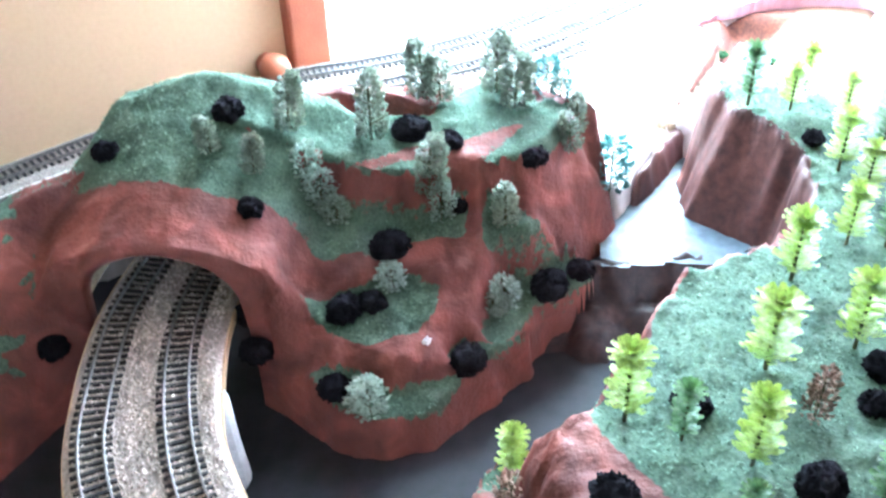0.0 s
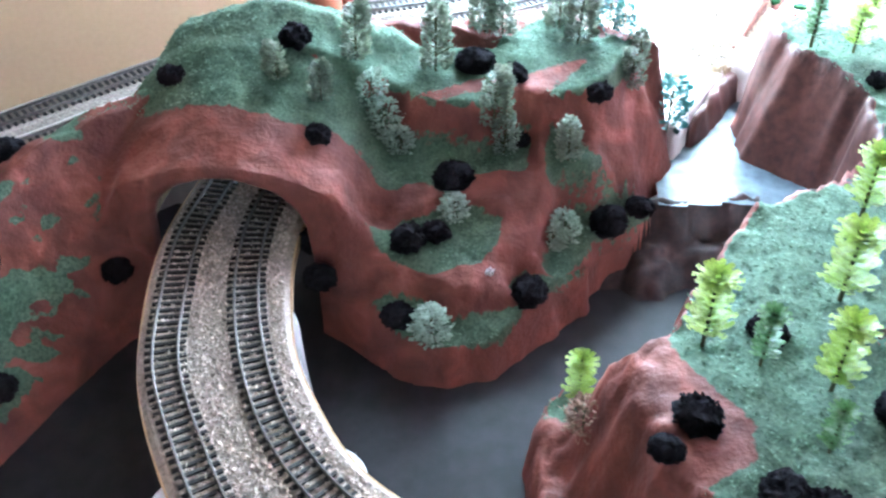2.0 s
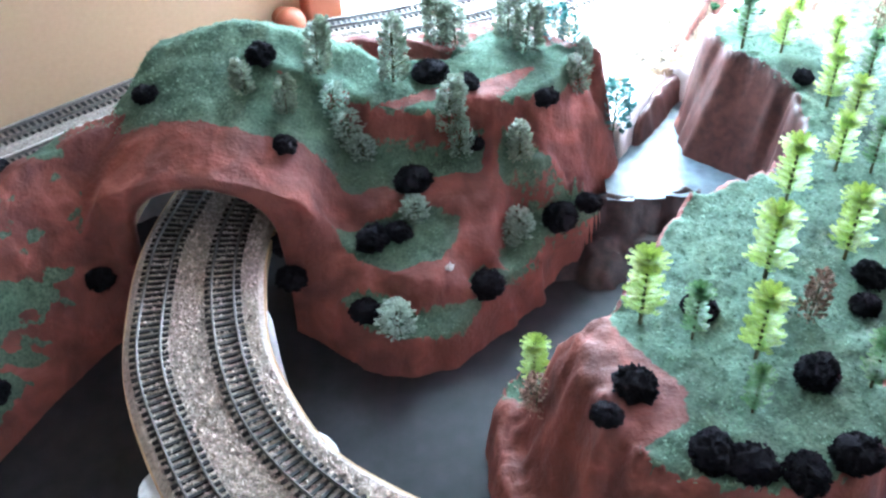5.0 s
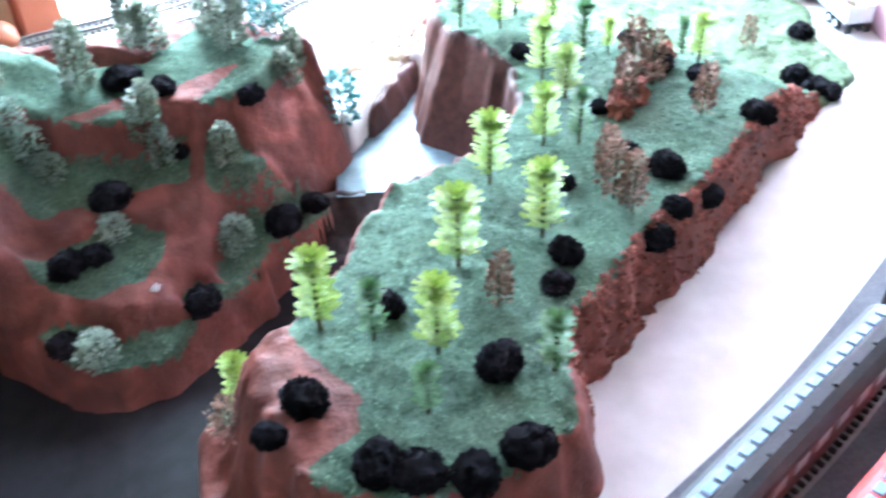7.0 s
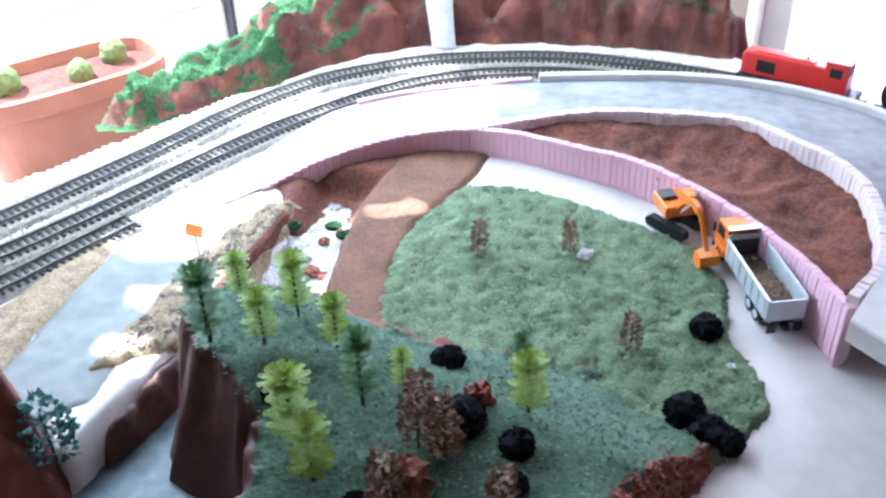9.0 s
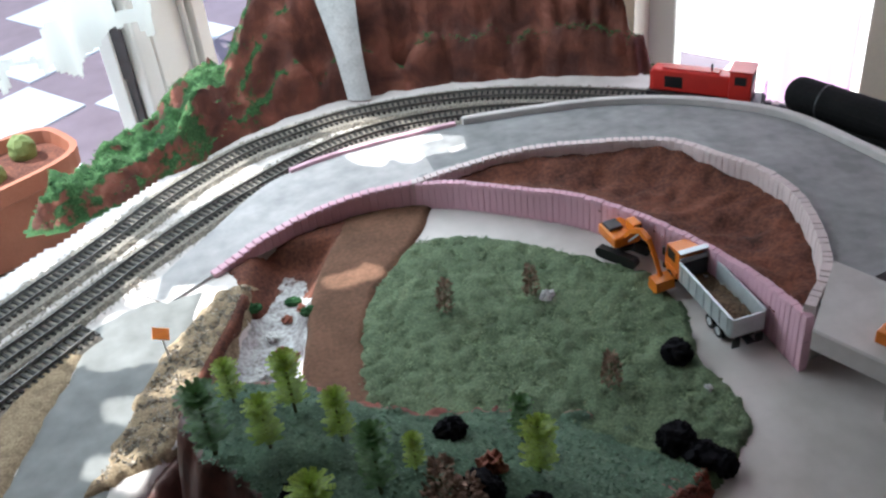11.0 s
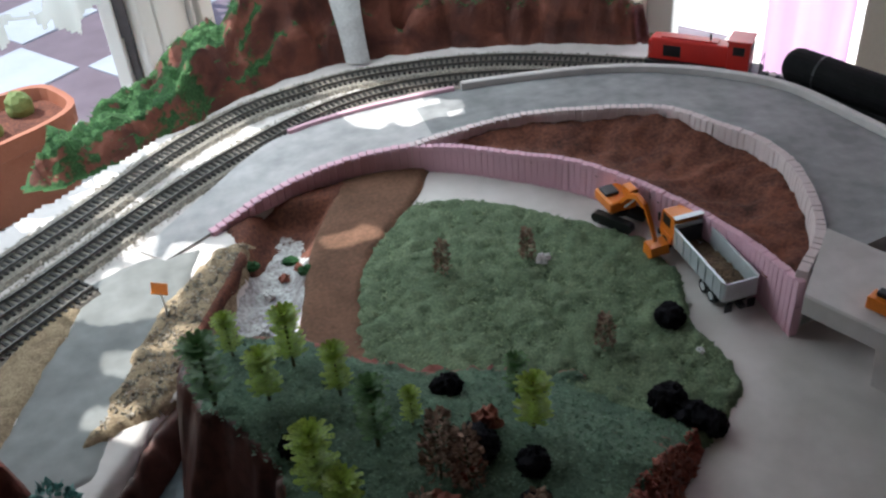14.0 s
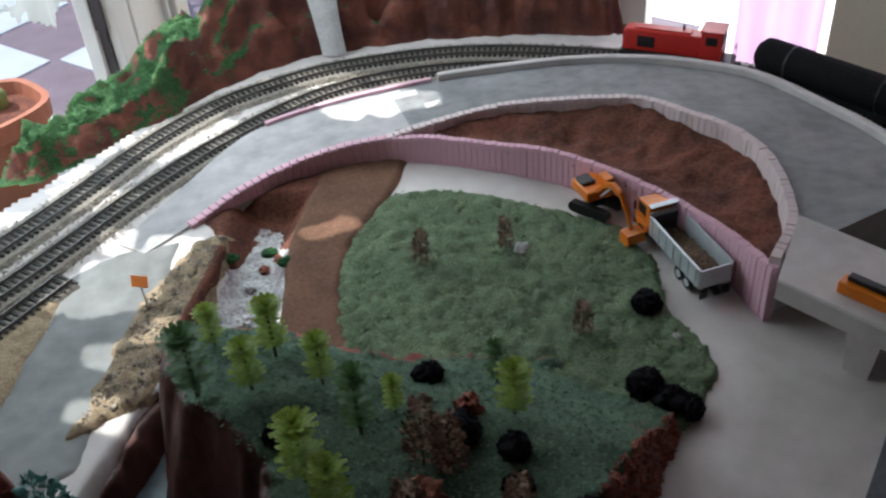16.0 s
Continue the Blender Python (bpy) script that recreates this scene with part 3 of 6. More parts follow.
turf = turf * (1 - 0.8 * smooth(0.1, 0.3, vnoise(X, Y, 16, 29)) * smooth(-0.2, -0.24, X))
for _ in range(3):
    soft_z = (np.roll(Z, 1, 0) + np.roll(Z, -1, 0) + np.roll(Z, 1, 1) + np.roll(Z, -1, 1)) / 4
    Z = np.where((slope > 2.2) & (d > 0.004) & (s > ARCH_W + 0.012), soft_z, Z)
tagged(height_sheet("hill", X, Y, Z, keep, HILL, turf), "red-brown plaster hill with green turf ledges over a tunnel", "hill", kind="structure")
face = []
for k in range(41):
    q = -1 + k / 20
    x = -0.1472 + 0.078 * q
    s_here = abs(0.078 * q)
    z0 = ARCH_H * max(1 - (s_here / ARCH_W) ** 2, 0) ** 0.4 if s_here < ARCH_W else -0.03
    z1 = 0.0655 - 0.030 * (s_here / 0.09) ** 2
    wobble = 0.0015 * noise.noise((q * 5, 1, 0))
    face.append([Vector((x, 0.5745 + wobble + dy, z0 + (z1 - z0) * f)) for f, dy in ((0, 0.010), (0.0, 0.001), (0.35, -0.003), (0.7, -0.002), (1.0, 0.003))])
portal = part("tunnel_portal", loft(face, closed=False), HILL, smooth=True)
tagged(portal, "red-brown plaster face round the tunnel mouth", "tunnel", kind="structure")
rings = []
for p, t, n in frames_along(TUNNEL):
    if p.y > 0.582:
        rings.append([p + n * (ARCH_W + 0.004) * math.cos(a) + Vector((0, 0, (ARCH_H + 0.003) * max(math.sin(a), 0) ** 0.8)) for a in [math.pi * k / 20 for k in range(21)]])
tagged(part("tunnel_lining", loft(rings, closed=False), SAND, smooth=True), "rough sandy plaster lining of the tunnel", "tunnel", kind="structure")

# ---- the mesa ----

def mesa_z(X, Y):
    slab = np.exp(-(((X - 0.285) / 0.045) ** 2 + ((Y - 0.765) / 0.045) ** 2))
    d = inside_depth(X, Y, MESA_FOOT) + (vnoise(X, Y, 18, 31) * 0.006 + vnoise(X, Y, 70, 32) * 0.005) * (1 - 0.75 * slab)
    q = X * 0.66 + Y * 0.75
    top = 0.056 * (1 - smooth(0.845, 0.975, q)) + 0.012 * np.exp(-(((X - 0.30) / 0.07) ** 2 + ((Y - 0.78) / 0.07) ** 2))
    right = smooth(-0.02, 0.02, (X - 0.30) * 0.69 - (Y - 0.42) * 0.72)
    far = smooth(0.80, 0.86, q)
    low = -0.095 + 0.095 * np.maximum(right, far) + 0.0 * X
    low = np.where(Y > 0.70, np.maximum(low, -0.045), low)
    width = 0.020 + 0.042 * smooth(0.51, 0.465, Y) * smooth(0.20, 0.13, X)
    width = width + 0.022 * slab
    t = d / width
    z = low - 0.006 + (top - low + 0.006) * np.where(width > 0.03, np.where(Y < 0.6, 0.34 * smooth(0.0, 0.16, t) + 0.06 * np.clip(t, 0, 1) + 0.60 * smooth(0.42, 1.0, t), np.clip(t * 1.02, 0, 1)), smooth(0, 1, t))
    z = z + vnoise(X, Y, 95, 35, 3) * 0.010 * smooth(0.0, 0.3, t) * smooth(1.6, 0.9, t) * (1 - 0.8 * slab)
    z = z + vnoise(X, Y, 45, 33) * 0.0025 + vnoise(X, Y, 130, 34, 2) * 0.001
    return z, d


X, Y = grid(0.04, 0.66, 0.22, 0.91, 0.0035)
Z, d = mesa_z(X, Y)
gy, gx = np.gradient(Z, 0.0035)
turf = 1.0 - smooth(0.5, 1.2, np.hypot(gx, gy))
rim = smooth(0.01, -0.03, (X - 0.25) * 0.69 - (Y - 0.54) * 0.72) * smooth(0.505, 0.53, Y)
turf = turf * (1 - rim * smooth(0.028, 0.018, d + vnoise(X, Y, 30, 36) * 0.012))
BARE = [(0.06, 0.465), (0.100, 0.462), (0.125, 0.470), (0.150, 0.468), (0.162, 0.435), (0.20, 0.388), (0.198, 0.362), (0.15, 0.33), (0.06, 0.33)]
turf = turf * (1 - smooth(-0.006, 0.006, inside_depth(X, Y, BARE))) * smooth(0.03, 0.05, d + 0.05 * (1 - np.exp(-(((X - 0.28) / 0.04) ** 2 + ((Y - 0.76) / 0.06) ** 2))))
# darker brown on the bare faces round the pool
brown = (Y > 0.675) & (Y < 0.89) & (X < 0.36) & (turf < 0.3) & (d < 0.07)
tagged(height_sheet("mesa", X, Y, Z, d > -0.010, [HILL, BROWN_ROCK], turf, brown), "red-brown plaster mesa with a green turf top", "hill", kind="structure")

# ---- rock ridge beside the pool ----
RIDGE = [(0.203, 0.775), (0.218, 0.770), (0.236, 0.80), (0.262, 0.845), (0.275, 0.87), (0.262, 0.895), (0.238, 0.885), (0.215, 0.83), (0.200, 0.79)]
X, Y = grid(0.17, 0.30, 0.69, 0.91, 0.003)
d = inside_depth(X, Y, RIDGE) + vnoise(X, Y, 40, 41) * 0.004
Z = -0.04 + 0.035 * smooth(0.003, 0.014, d) + vnoise(X, Y, 70, 42) * 0.004
tagged(height_sheet("rock_ridge", X, Y, Z, d > -0.008, BROWN_ROCK), "narrow brown plaster rock ridge beside the pool", "rock", kind="structure")

# ---- rocks behind the tracks ----
FAR_FOOT = [(0.10, 1.235), (0.135, 1.228), (0.20, 1.262), (0.28, 1.300), (0.335, 1.345), (0.442, 1.380), (0.573, 1.374), (0.68, 1.352), (0.787, 1.305), (0.83, 1.33),
            (0.80, 1.42), (0.66, 1.58), (0.48, 1.62), (0.32, 1.50), (0.20, 1.38), (0.11, 1.29)]


def far_z(X, Y):
    d = inside_depth(X, Y, FAR_FOOT) + vnoise(X, Y, 16, 51) * 0.010 + vnoise(X, Y, 60, 52) * 0.004
    top = 0.028 + 0.035 * smooth(0.20, 0.30, X) + 0.12 * smooth(0.30, 0.42, X) - 0.04 * smooth(0.72, 0.80, X)
    wide = 0.018 + 0.045 * smooth(0.26, 0.40, X)
    z = -0.008 + (top + 0.008) * stair(d / wide, 3, 0.4) + 0.5 * np.clip(d - wide, 0, 0.08) * smooth(0.3, 0.4, X)
    z = z - 0.022 * np.exp(-(((X - 0.466) + 0.30 * (Y - 1.38)) / 0.016) ** 2) * smooth(0.0, 0.02, d) * smooth(0.25, 0.05, d)
    z = z + (vnoise(X, Y, 60, 53) * 0.010 + vnoise(X, Y, 22, 54) * 0.018 - np.abs(vnoise(X, Y, 35, 57, 3)) * 0.020) * smooth(0, 0.02, d)
    for cx, cy in ((0.527, 1.404), (0.420, 1.402), (0.505, 1.392)):
        z = z - 0.045 * np.exp(-(((X - cx) / 0.011) ** 2 + ((Y - cy) / 0.010) ** 2))
    return z, d


X, Y = grid(0.08, 0.86, 1.20, 1.64, 0.004)
Z, d = far_z(X, Y)
gy, gx = np.gradient(Z, 0.004)
turf = (1.0 - smooth(0.8, 1.8, np.hypot(gx, gy))) * 0.75 + 0.7 * smooth(0.44, 0.30, X) * (0.4 + vnoise(X, Y, 26, 56)) - 0.25 * smooth(0.5, 0.6, X)
tagged(height_sheet("back_rocks", X, Y, Z, d > -0.008, FAR_ROCK, turf), "dark red rock ridge with bright green moss behind the tracks", "rock", kind="structure")

# ---- railway tracks ----
GAUGE = 0.0165


def track(name, pts, label, bed=0.020, singles=False, material=BALLAST):
    """Ballast bed, ties and two rails along the points at sleeper level."""
    pts = spline([(x, y, 0.0) for x, y in pts], 0.0065)
    fr = frames_along(pts)
    th = thing(name, Matrix(), label, "railway track", "railway tracks")
    part("ballast_bed", sweep(pts, [(-bed, -0.001), (-bed + 0.006, 0.0035), (bed - 0.006, 0.0035), (bed, -0.001)]), material, th, smooth=False)
    tie = box(-0.0013, 0.0013, -0.0135, 0.0135, 0.0, 0.0022)
    if singles:
        first = part("tie", tie, TIE, th)
        first.matrix_world = Matrix.Translation((pts[0].x, pts[0].y, 0.0034))
        for p, t, n in fr[::1]:
            ob = new("tie", first.data)
            ob.parent = th
            ob.matrix_basis = Matrix.Translation((p.x, p.y, 0.0030)) @ Matrix.Rotation(math.atan2(t.y, t.x) + random.uniform(-0.03, 0.03), 4, "Z")
    else:
        tie.free()
        bm = bmesh.new()
        for p, t, n in fr:
            m = Matrix.Translation((p.x, p.y, 0.0030)) @ Matrix.Rotation(math.atan2(t.y, t.x), 4, "Z")
            c = [bm.verts.new(m @ Vector((sx * 0.0013, sy * 0.0135, sz))) for sz in (0, 0.0022) for sx, sy in ((-1, -1), (1, -1), (1, 1), (-1, 1))]
            for f in ((4, 5, 6, 7), (0, 1, 5, 4), (1, 2, 6, 5), (2, 3, 7, 6), (3, 0, 4, 7)):
                bm.faces.new([c[i] for i in f])
        tagged(part("tie_strip", bm, TIE, th), kind="stuff")
    for sgn in (-1, 1):
        side = [p + n * sgn * GAUGE / 2 for p, t, n in fr]
        part("rail", sweep(side, [(-0.0012, 0.005), (-0.0004, 0.0056), (-0.0005, 0.0072), (-0.0006, 0.008), (0.0006, 0.008), (0.0005, 0.0072), (0.0004, 0.0056), (0.0012, 0.005)]), RAIL, th)
    return th


# tunnel tracks on the curved plywood viaduct
LEFT_OUT = [(0.13, 0.215), (0.06, 0.245), (-0.01, 0.277), (-0.074, 0.320), (-0.126, 0.392), (-0.155, 0.447), (-0.170, 0.510), (-0.178, 0.566), (-0.176, 0.609), (-0.169, 0.664), (-0.150, 0.73)]
LEFT_IN = [(0.16, 0.265), (0.09, 0.290), (0.030, 0.314), (-0.018, 0.345), (-0.051, 0.376), (-0.077, 0.411), (-0.098, 0.452), (-0.115, 0.499), (-0.126, 0.546), (-0.130, 0.593), (-0.125, 0.642), (-0.105, 0.71)]
mid = spline([((a[0] + b[0]) / 2, (a[1] + b[1]) / 2, 0) for a, b in zip(LEFT_OUT, LEFT_IN[:2] + LEFT_IN[3:])], 0.012)
via = thing("viaduct", Matrix(), "curved plywood track base with sandy ballast over the pond", "viaduct")
part("deck", sweep(mid, [(-0.056, -0.010), (-0.056, -0.001), (0.047, -0.001), (0.047, -0.010)]), PLY, via)
part("ballast", sweep(mid, [(-0.055, -0.0012), (-0.051, 0.0022), (0.042, 0.0022), (0.046, -0.0012)]), BALLAST, via)
track("railway_track", LEFT_OUT, "dark-tied model railway track on coarse tan ballast", 0.019, True)
track("railway_track", LEFT_IN, "dark-tied model railway track on coarse tan ballast", 0.019, True)
TRACK_A = [(-0.50, 0.60), (-0.38, 0.72), (-0.30, 0.80), (-0.22, 0.875), (-0.13, 0.94), (-0.028, 0.985), (0.05, 1.035), (0.116, 1.098), (0.177, 1.161), (0.247, 1.239), (0.32, 1.298), (0.384, 1.325), (0.465, 1.343),
           (0.597, 1.333), (0.718, 1.285), (0.83, 1.215), (0.92, 1.12), (0.97, 1.0), (0.97, 0.85)]
TRACK_B = [(-0.46, 0.57), (-0.35, 0.68), (-0.26, 0.77), (-0.19, 0.835), (-0.108, 0.892), (-0.02, 0.932), (0.06, 0.975), (0.125, 1.030), (0.177, 1.082), (0.247, 1.154), (0.328, 1.222), (0.432, 1.283), (0.537, 1.298),
           (0.649, 1.274), (0.75, 1.225), (0.84, 1.165)]
SPUR = [(0.04, 0.905), (0.09, 0.942), (0.13, 0.982), (0.18, 1.033)]
track("railway_track", TRACK_A, "outer main line on grey gravel beside the rocks", 0.026, False, TRACK_BED)
track("railway_track", TRACK_B, "inner main line on grey gravel beside the road", 0.024, False, TRACK_BED)
track("railway_track", SPUR, "short dead-end siding on grey gravel", 0.020, False, TRACK_BED)

# ---- ramped road on block walls ----
INNER = [(0.245, 1.050), (0.289, 1.082), (0.310, 1.094), (0.334, 1.107), (0.379, 1.124), (0.435, 1.134), (0.486, 1.130), (0.539, 1.138), (0.597, 1.141), (0.652, 1.128), (0.728, 1.098), (0.761, 1.048),
         (0.783, 1.002), (0.784, 0.943), (0.758, 0.863), (0.715, 0.812)]
INNER_Z = [0.002, 0.003, 0.006, 0.012, 0.018, 0.023, 0.026, 0.029, 0.032, 0.035, 0.038, 0.041, 0.044, 0.048, 0.052, 0.055]
OUTER = [(0.222, 1.072), (0.255, 1.112), (0.294, 1.155), (0.330, 1.194), (0.361, 1.216), (0.415, 1.232), (0.475, 1.240), (0.55, 1.243), (0.62, 1.238), (0.70, 1.226), (0.765, 1.203),
         (0.82, 1.168), (0.868, 1.115), (0.892, 1.03), (0.898, 0.95), (0.88, 0.86)]
OUTER_Z = [0.002, 0.004, 0.008, 0.011, 0.013, 0.015, 0.017, 0.019, 0.020, 0.021, 0.022, 0.023, 0.025, 0.030, 0.040, 0.052]
ins = spline([(x, y, z) for (x, y), z in zip(INNER, INNER_Z)], 0.004)
outs = spline([(x, y, z) for (x, y), z in zip(OUTER, OUTER_Z)], 0.004)
N = 110
ins = [ins[round(k * (len(ins) - 1) / N)] for k in range(N + 1)]
outs = [outs[round(k * (len(outs) - 1) / N)] for k in range(N + 1)]
bm = bmesh.new()
rows = []
for k, (a, b) in enumerate(zip(ins, outs)):
    rows.append([bm.verts.new(a.lerp(b, j / 8) + Vector((0, 0, 0.0006 * noise.noise((k * 0.3, j * 0.7, 1))))) for j in range(9)] + [bm.verts.new((b.x, b.y, -0.002)), bm.verts.new((a.x, a.y, -0.002))])
for k, (a, b) in enumerate(zip(rows, rows[1:])):
    for i in range(11):
        f = bm.faces.new((a[i], a[(i + 1) % 11], b[(i + 1) % 11], b[i]))
        f.material_index = 0 if k + 7 * noise.noise((k * 0.35, i * 0.6, 3)) < 38 else 1
bm.faces.new(rows[0][::-1])
bm.faces.new(rows[-1])
bmesh.ops.recalc_face_normals(bm, faces=bm.faces)
tagged(part("ramp_road", bm, [RAMP, ROAD]), "ramped model road, pale concrete turning to grey asphalt", "road", kind="structure")
kerb = [p + Vector((0, 0, 0.001)) for p in outs[44:]]
tagged(part("road_kerb", sweep(kerb, [(-0.004, -0.01), (-0.004, 0.006), (-0.003, 0.007), (0.003, 0.007), (0.004, 0.006), (0.004, -0.01)]), ROAD_PALE), "raised pale kerb along the road's outer edge", "kerb", kind="structure")
lip = [p + Vector((0, 0, 0.0)) for p in outs[23:44]]
tagged(part("pink_edge", sweep(lip, [(-0.0025, -0.012), (-0.0025, 0.004), (0.0025, 0.004), (0.0025, -0.012)]), PINK), "thin pink foam strip along the road's edge", "edge strip", kind="structure")


def block_wall(name, pts, rows, material, label, length=0.0105, thick=0.009):
    """A retaining wall of foam blocks; pts carry the height of its top."""
    th = thing(name, Matrix(), label, "wall", kind="structure")
    base = box(-0.5, 0.5, -0.5, 0.5, -0.5, 0.5)
    bmesh.ops.bevel(base, geom=list(base.edges), offset=0.09, segments=1, affect="EDGES")
    me = None
    for r in range(rows):
        line = spline(pts, length)
        for k, (p, t, n) in enumerate(frames_along(line)):
            h = p.z / rows
            if h < 0.002:
                continue
            q = p + t * (length * 0.5 * (r % 2))
            if me is None:
                ob = part("block", base, material, th)
                me = ob.data
            else:
                ob = new("block", me)
                ob.parent = th
            ob.matrix_basis = (Matrix.Translation((q.x, q.y, h * (r + 0.5))) @ Matrix.Rotation(math.atan2(t.y, t.x) + random.uniform(-0.02, 0.02), 4, "Z")
                               @ Matrix.Diagonal((length * 0.98, thick * random.uniform(0.92, 1.08), h * random.uniform(0.97, 1.02), 1)))
    return th


low_wall = [(x, y, z) for (x, y), z in zip(INNER[1:7], [0.005, 0.009, 0.014, 0.020, 0.025, 0.029])]
front_wall = [(0.490, 1.127, 0.028), (0.525, 1.112, 0.030), (0.571, 1.082, 0.031), (0.621, 1.044, 0.034), (0.658, 0.997, 0.035), (0.688, 0.940, 0.037), (0.707, 0.878, 0.042), (0.713, 0.806, 0.053)]
up_wall = [(x, y, z + 0.003) for (x, y), z in zip(INNER[6:], INNER_Z[6:])]
block_wall("ramp_wall", low_wall, 1, PINK, "pink foam block wall under the ramp", length=0.008)
block_wall("front_wall", front_wall, 1, PINK, "pink foam retaining wall of upright blocks beside the dump truck", length=0.0062, thick=0.0075)
block_wall("curve_wall", up_wall, 1, PINK_PALE, "pale pink foam wall of upright blocks along the road's inner curve", length=0.0068)

# red earth between the walls
EARTH_AREA = [(x, y) for x, y, z in front_wall] + [(x, y) for x, y, z in reversed(up_wall)]
X, Y = grid(0.47, 0.80, 0.79, 1.15, 0.004)
d = inside_depth(X, Y, EARTH_AREA)
tilt = np.clip((X - 0.48) / 0.25, 0, 1)
Z = 0.020 + 0.012 * tilt - 0.012 * smooth(0.0, 0.05, d) + vnoise(X, Y, 30, 61) * 0.006 + vnoise(X, Y, 90, 62, 3) * 0.004
tagged(height_sheet("earth_fill", X, Y, Z, d > -0.004, EARTH), "lumpy red-brown earth filling between the walls", "earth", kind="structure")

# concrete bridge deck
bridge = thing("road_bridge", Matrix(), "pale grey concrete road bridge on leaning piers", "bridge")
deck_dir = Vector((0.51, -0.86, 0))
side = Vector((0.64, 0.77, 0))
corner = Vector((0.703, 0.788, 0))
part("deck", loft([[corner + deck_dir * k + side * b + Vector((0, 0, z)) for b, z in ((0.0, 0.041), (0.0, 0.0565), (0.0015, 0.058), (0.085, 0.058), (0.085, 0.041))] for k in (0.0, 0.15, 0.30, 0.45, 0.60)]), ROAD_PALE, bridge)
for k in (0.0675, 0.22, 0.38):
    c = corner + deck_dir * k
    part("pier", loft([[c + deck_dir * a * w + side * b + Vector((0, 0, z)) for a, b in ((-1, 0.010), (1, 0.010), (1, 0.066), (-1, 0.066))] for z, w in ((-0.002, 0.009), (0.042, 0.013))]), ROAD_PALE, bridge)

# ---- openings, curtains and the patio ----
jamb = tagged(room_box("door_jamb", 0.545, 0.592, 0.805, 0.985, FLOOR, 1.34, JAMB, bev=0.004), "red-brown painted wooden door jamb", "door frame", kind="structure")
# solid ball added in place of a soft orange reflection beside the jamb
knob = thing("reflection_ball", Matrix.Translation(room(0.520, 0.80, 0.012)), "round orange-brown ball standing in for a reflection beside the jamb", "knob")
bm = bmesh.new()
bmesh.ops.create_uvsphere(bm, u_segments=20, v_segments=12, radius=0.017)
part("ball", bm, JAMB, knob, smooth=True)
part("base_plate", cyl(0.012, 0.03, pose(0, 0.008, 0, 90, 0, 0)), JAMB, knob).rotation_euler = (0, 0, radians(ROOM_TURN))

leaf = thing("door_leaf", Matrix.Translation(room(1.175, 0.985, FLOOR)) @ Matrix.Rotation(radians(ROOM_TURN + 22), 4, "Z"), "white painted patio door standing open outwards", "door")
part("edge_cover", box(-0.012, -0.002, 0.026, 0.046, 0.02, 2.08, 0.002), WHITE_PAINT, leaf)
part("stile", box(0.0, 0.035, 0.0, 0.04, 0.02, 2.08, 0.003), WHITE_PAINT, leaf)
part("stile", box(0.15, 0.185, 0.0, 0.04, 0.02, 2.08, 0.003), WHITE_PAINT, leaf)
part("panel", box(0.035, 0.15, 0.012, 0.028, 0.02, 2.08), WHITE_PAINT, leaf)
part("edge_strip", box(-0.006, 0.0, 0.014, 0.026, 0.05, 2.05, 0.001), DARK_GREY, leaf)
part("lock_plate", box(-0.009, -0.006, 0.010, 0.032, 0.80, 0.92, 0.001), DARK_GREY, leaf)
part("moulding", box(0.045, 0.052, 0.004, 0.012, 0.05, 2.05, 0.002), WHITE_PAINT, leaf)
part("moulding", box(0.133, 0.140, 0.004, 0.012, 0.05, 2.05, 0.002), WHITE_PAINT, leaf)

# lace curtain hanging in the door, with wavy holes woven into it
A, H = grid(0.60, 1.50, 0.03, 1.31, 0.0038)
fold = 0.012 * np.sin(A * 48 + 1.2 * vnoise(A, H, 2, 71, 2)) + 0.006 * np.sin(A * 131)
holes = vnoise(A, H * 1.2, 22, 73, 3) + 0.5 * vnoise(A, H, 60, 74, 2)
slits = (np.sin(H * 420 + 3 * vnoise(A, H, 8, 75, 2)) > 0.35) & (vnoise(A, H, 16, 76, 2) > 0.36) & (H < 0.18)
# gaps traced back from sunlit patches in view: along the wall, up, half widths
SUN_GAPS = [(1.093, 0.452, 0.028, 0.061), (1.070, 0.413, 0.016, 0.029), (0.999, 0.219, 0.039, 0.047), (0.877, 0.239, 0.016, 0.018), (1.163, 0.270, 0.024, 0.043),
        (1.226, 0.364, 0.020, 0.049), (1.178, 0.375, 0.013, 0.042), (0.764, 0.371, 0.039, 0.043), (0.811, 0.397, 0.022, 0.023), (0.814, 0.334, 0.015, 0.017), (0.712, 0.481, 0.016, 0.017), (0.607, 0.506, 0.027, 0.031),
        (0.677, 0.467, 0.012, 0.014), (0.887, 0.507, 0.018, 0.017), (0.766, 0.526, 0.014, 0.017), (0.872, 0.453, 0.010, 0.016), (1.113, 0.322, 0.030, 0.038), (1.026, 0.190, 0.040, 0.024), (0.882, 0.213, 0.012, 0.015)]
ragged = vnoise(A, H, 34, 77, 3) * 0.7
gap = np.max([1.4 - ((A - u) / ru) ** 2 - ((H - h) / rh) ** 2 + ragged for u, h, ru, rh in SUN_GAPS], axis=0)
# the unseen upper lace stays solid, to block sun outside those gaps
solid = ((holes < 0.46) | (H > 0.22)) & ~slits & ((gap < 0) | (H < 0.165))
solid &= H > 0.092 + 0.018 * np.abs(np.sin(A * 24)) + 0.004 * np.sin(A * 70)
solid &= A < 1.165 + 0.4 * smooth(0.12, 0.35, H) + 0.02 * np.sin(H * 40)
NN = 0.91 + fold
me_x, me_y = A * UX - NN * UY, A * UY + NN * UX
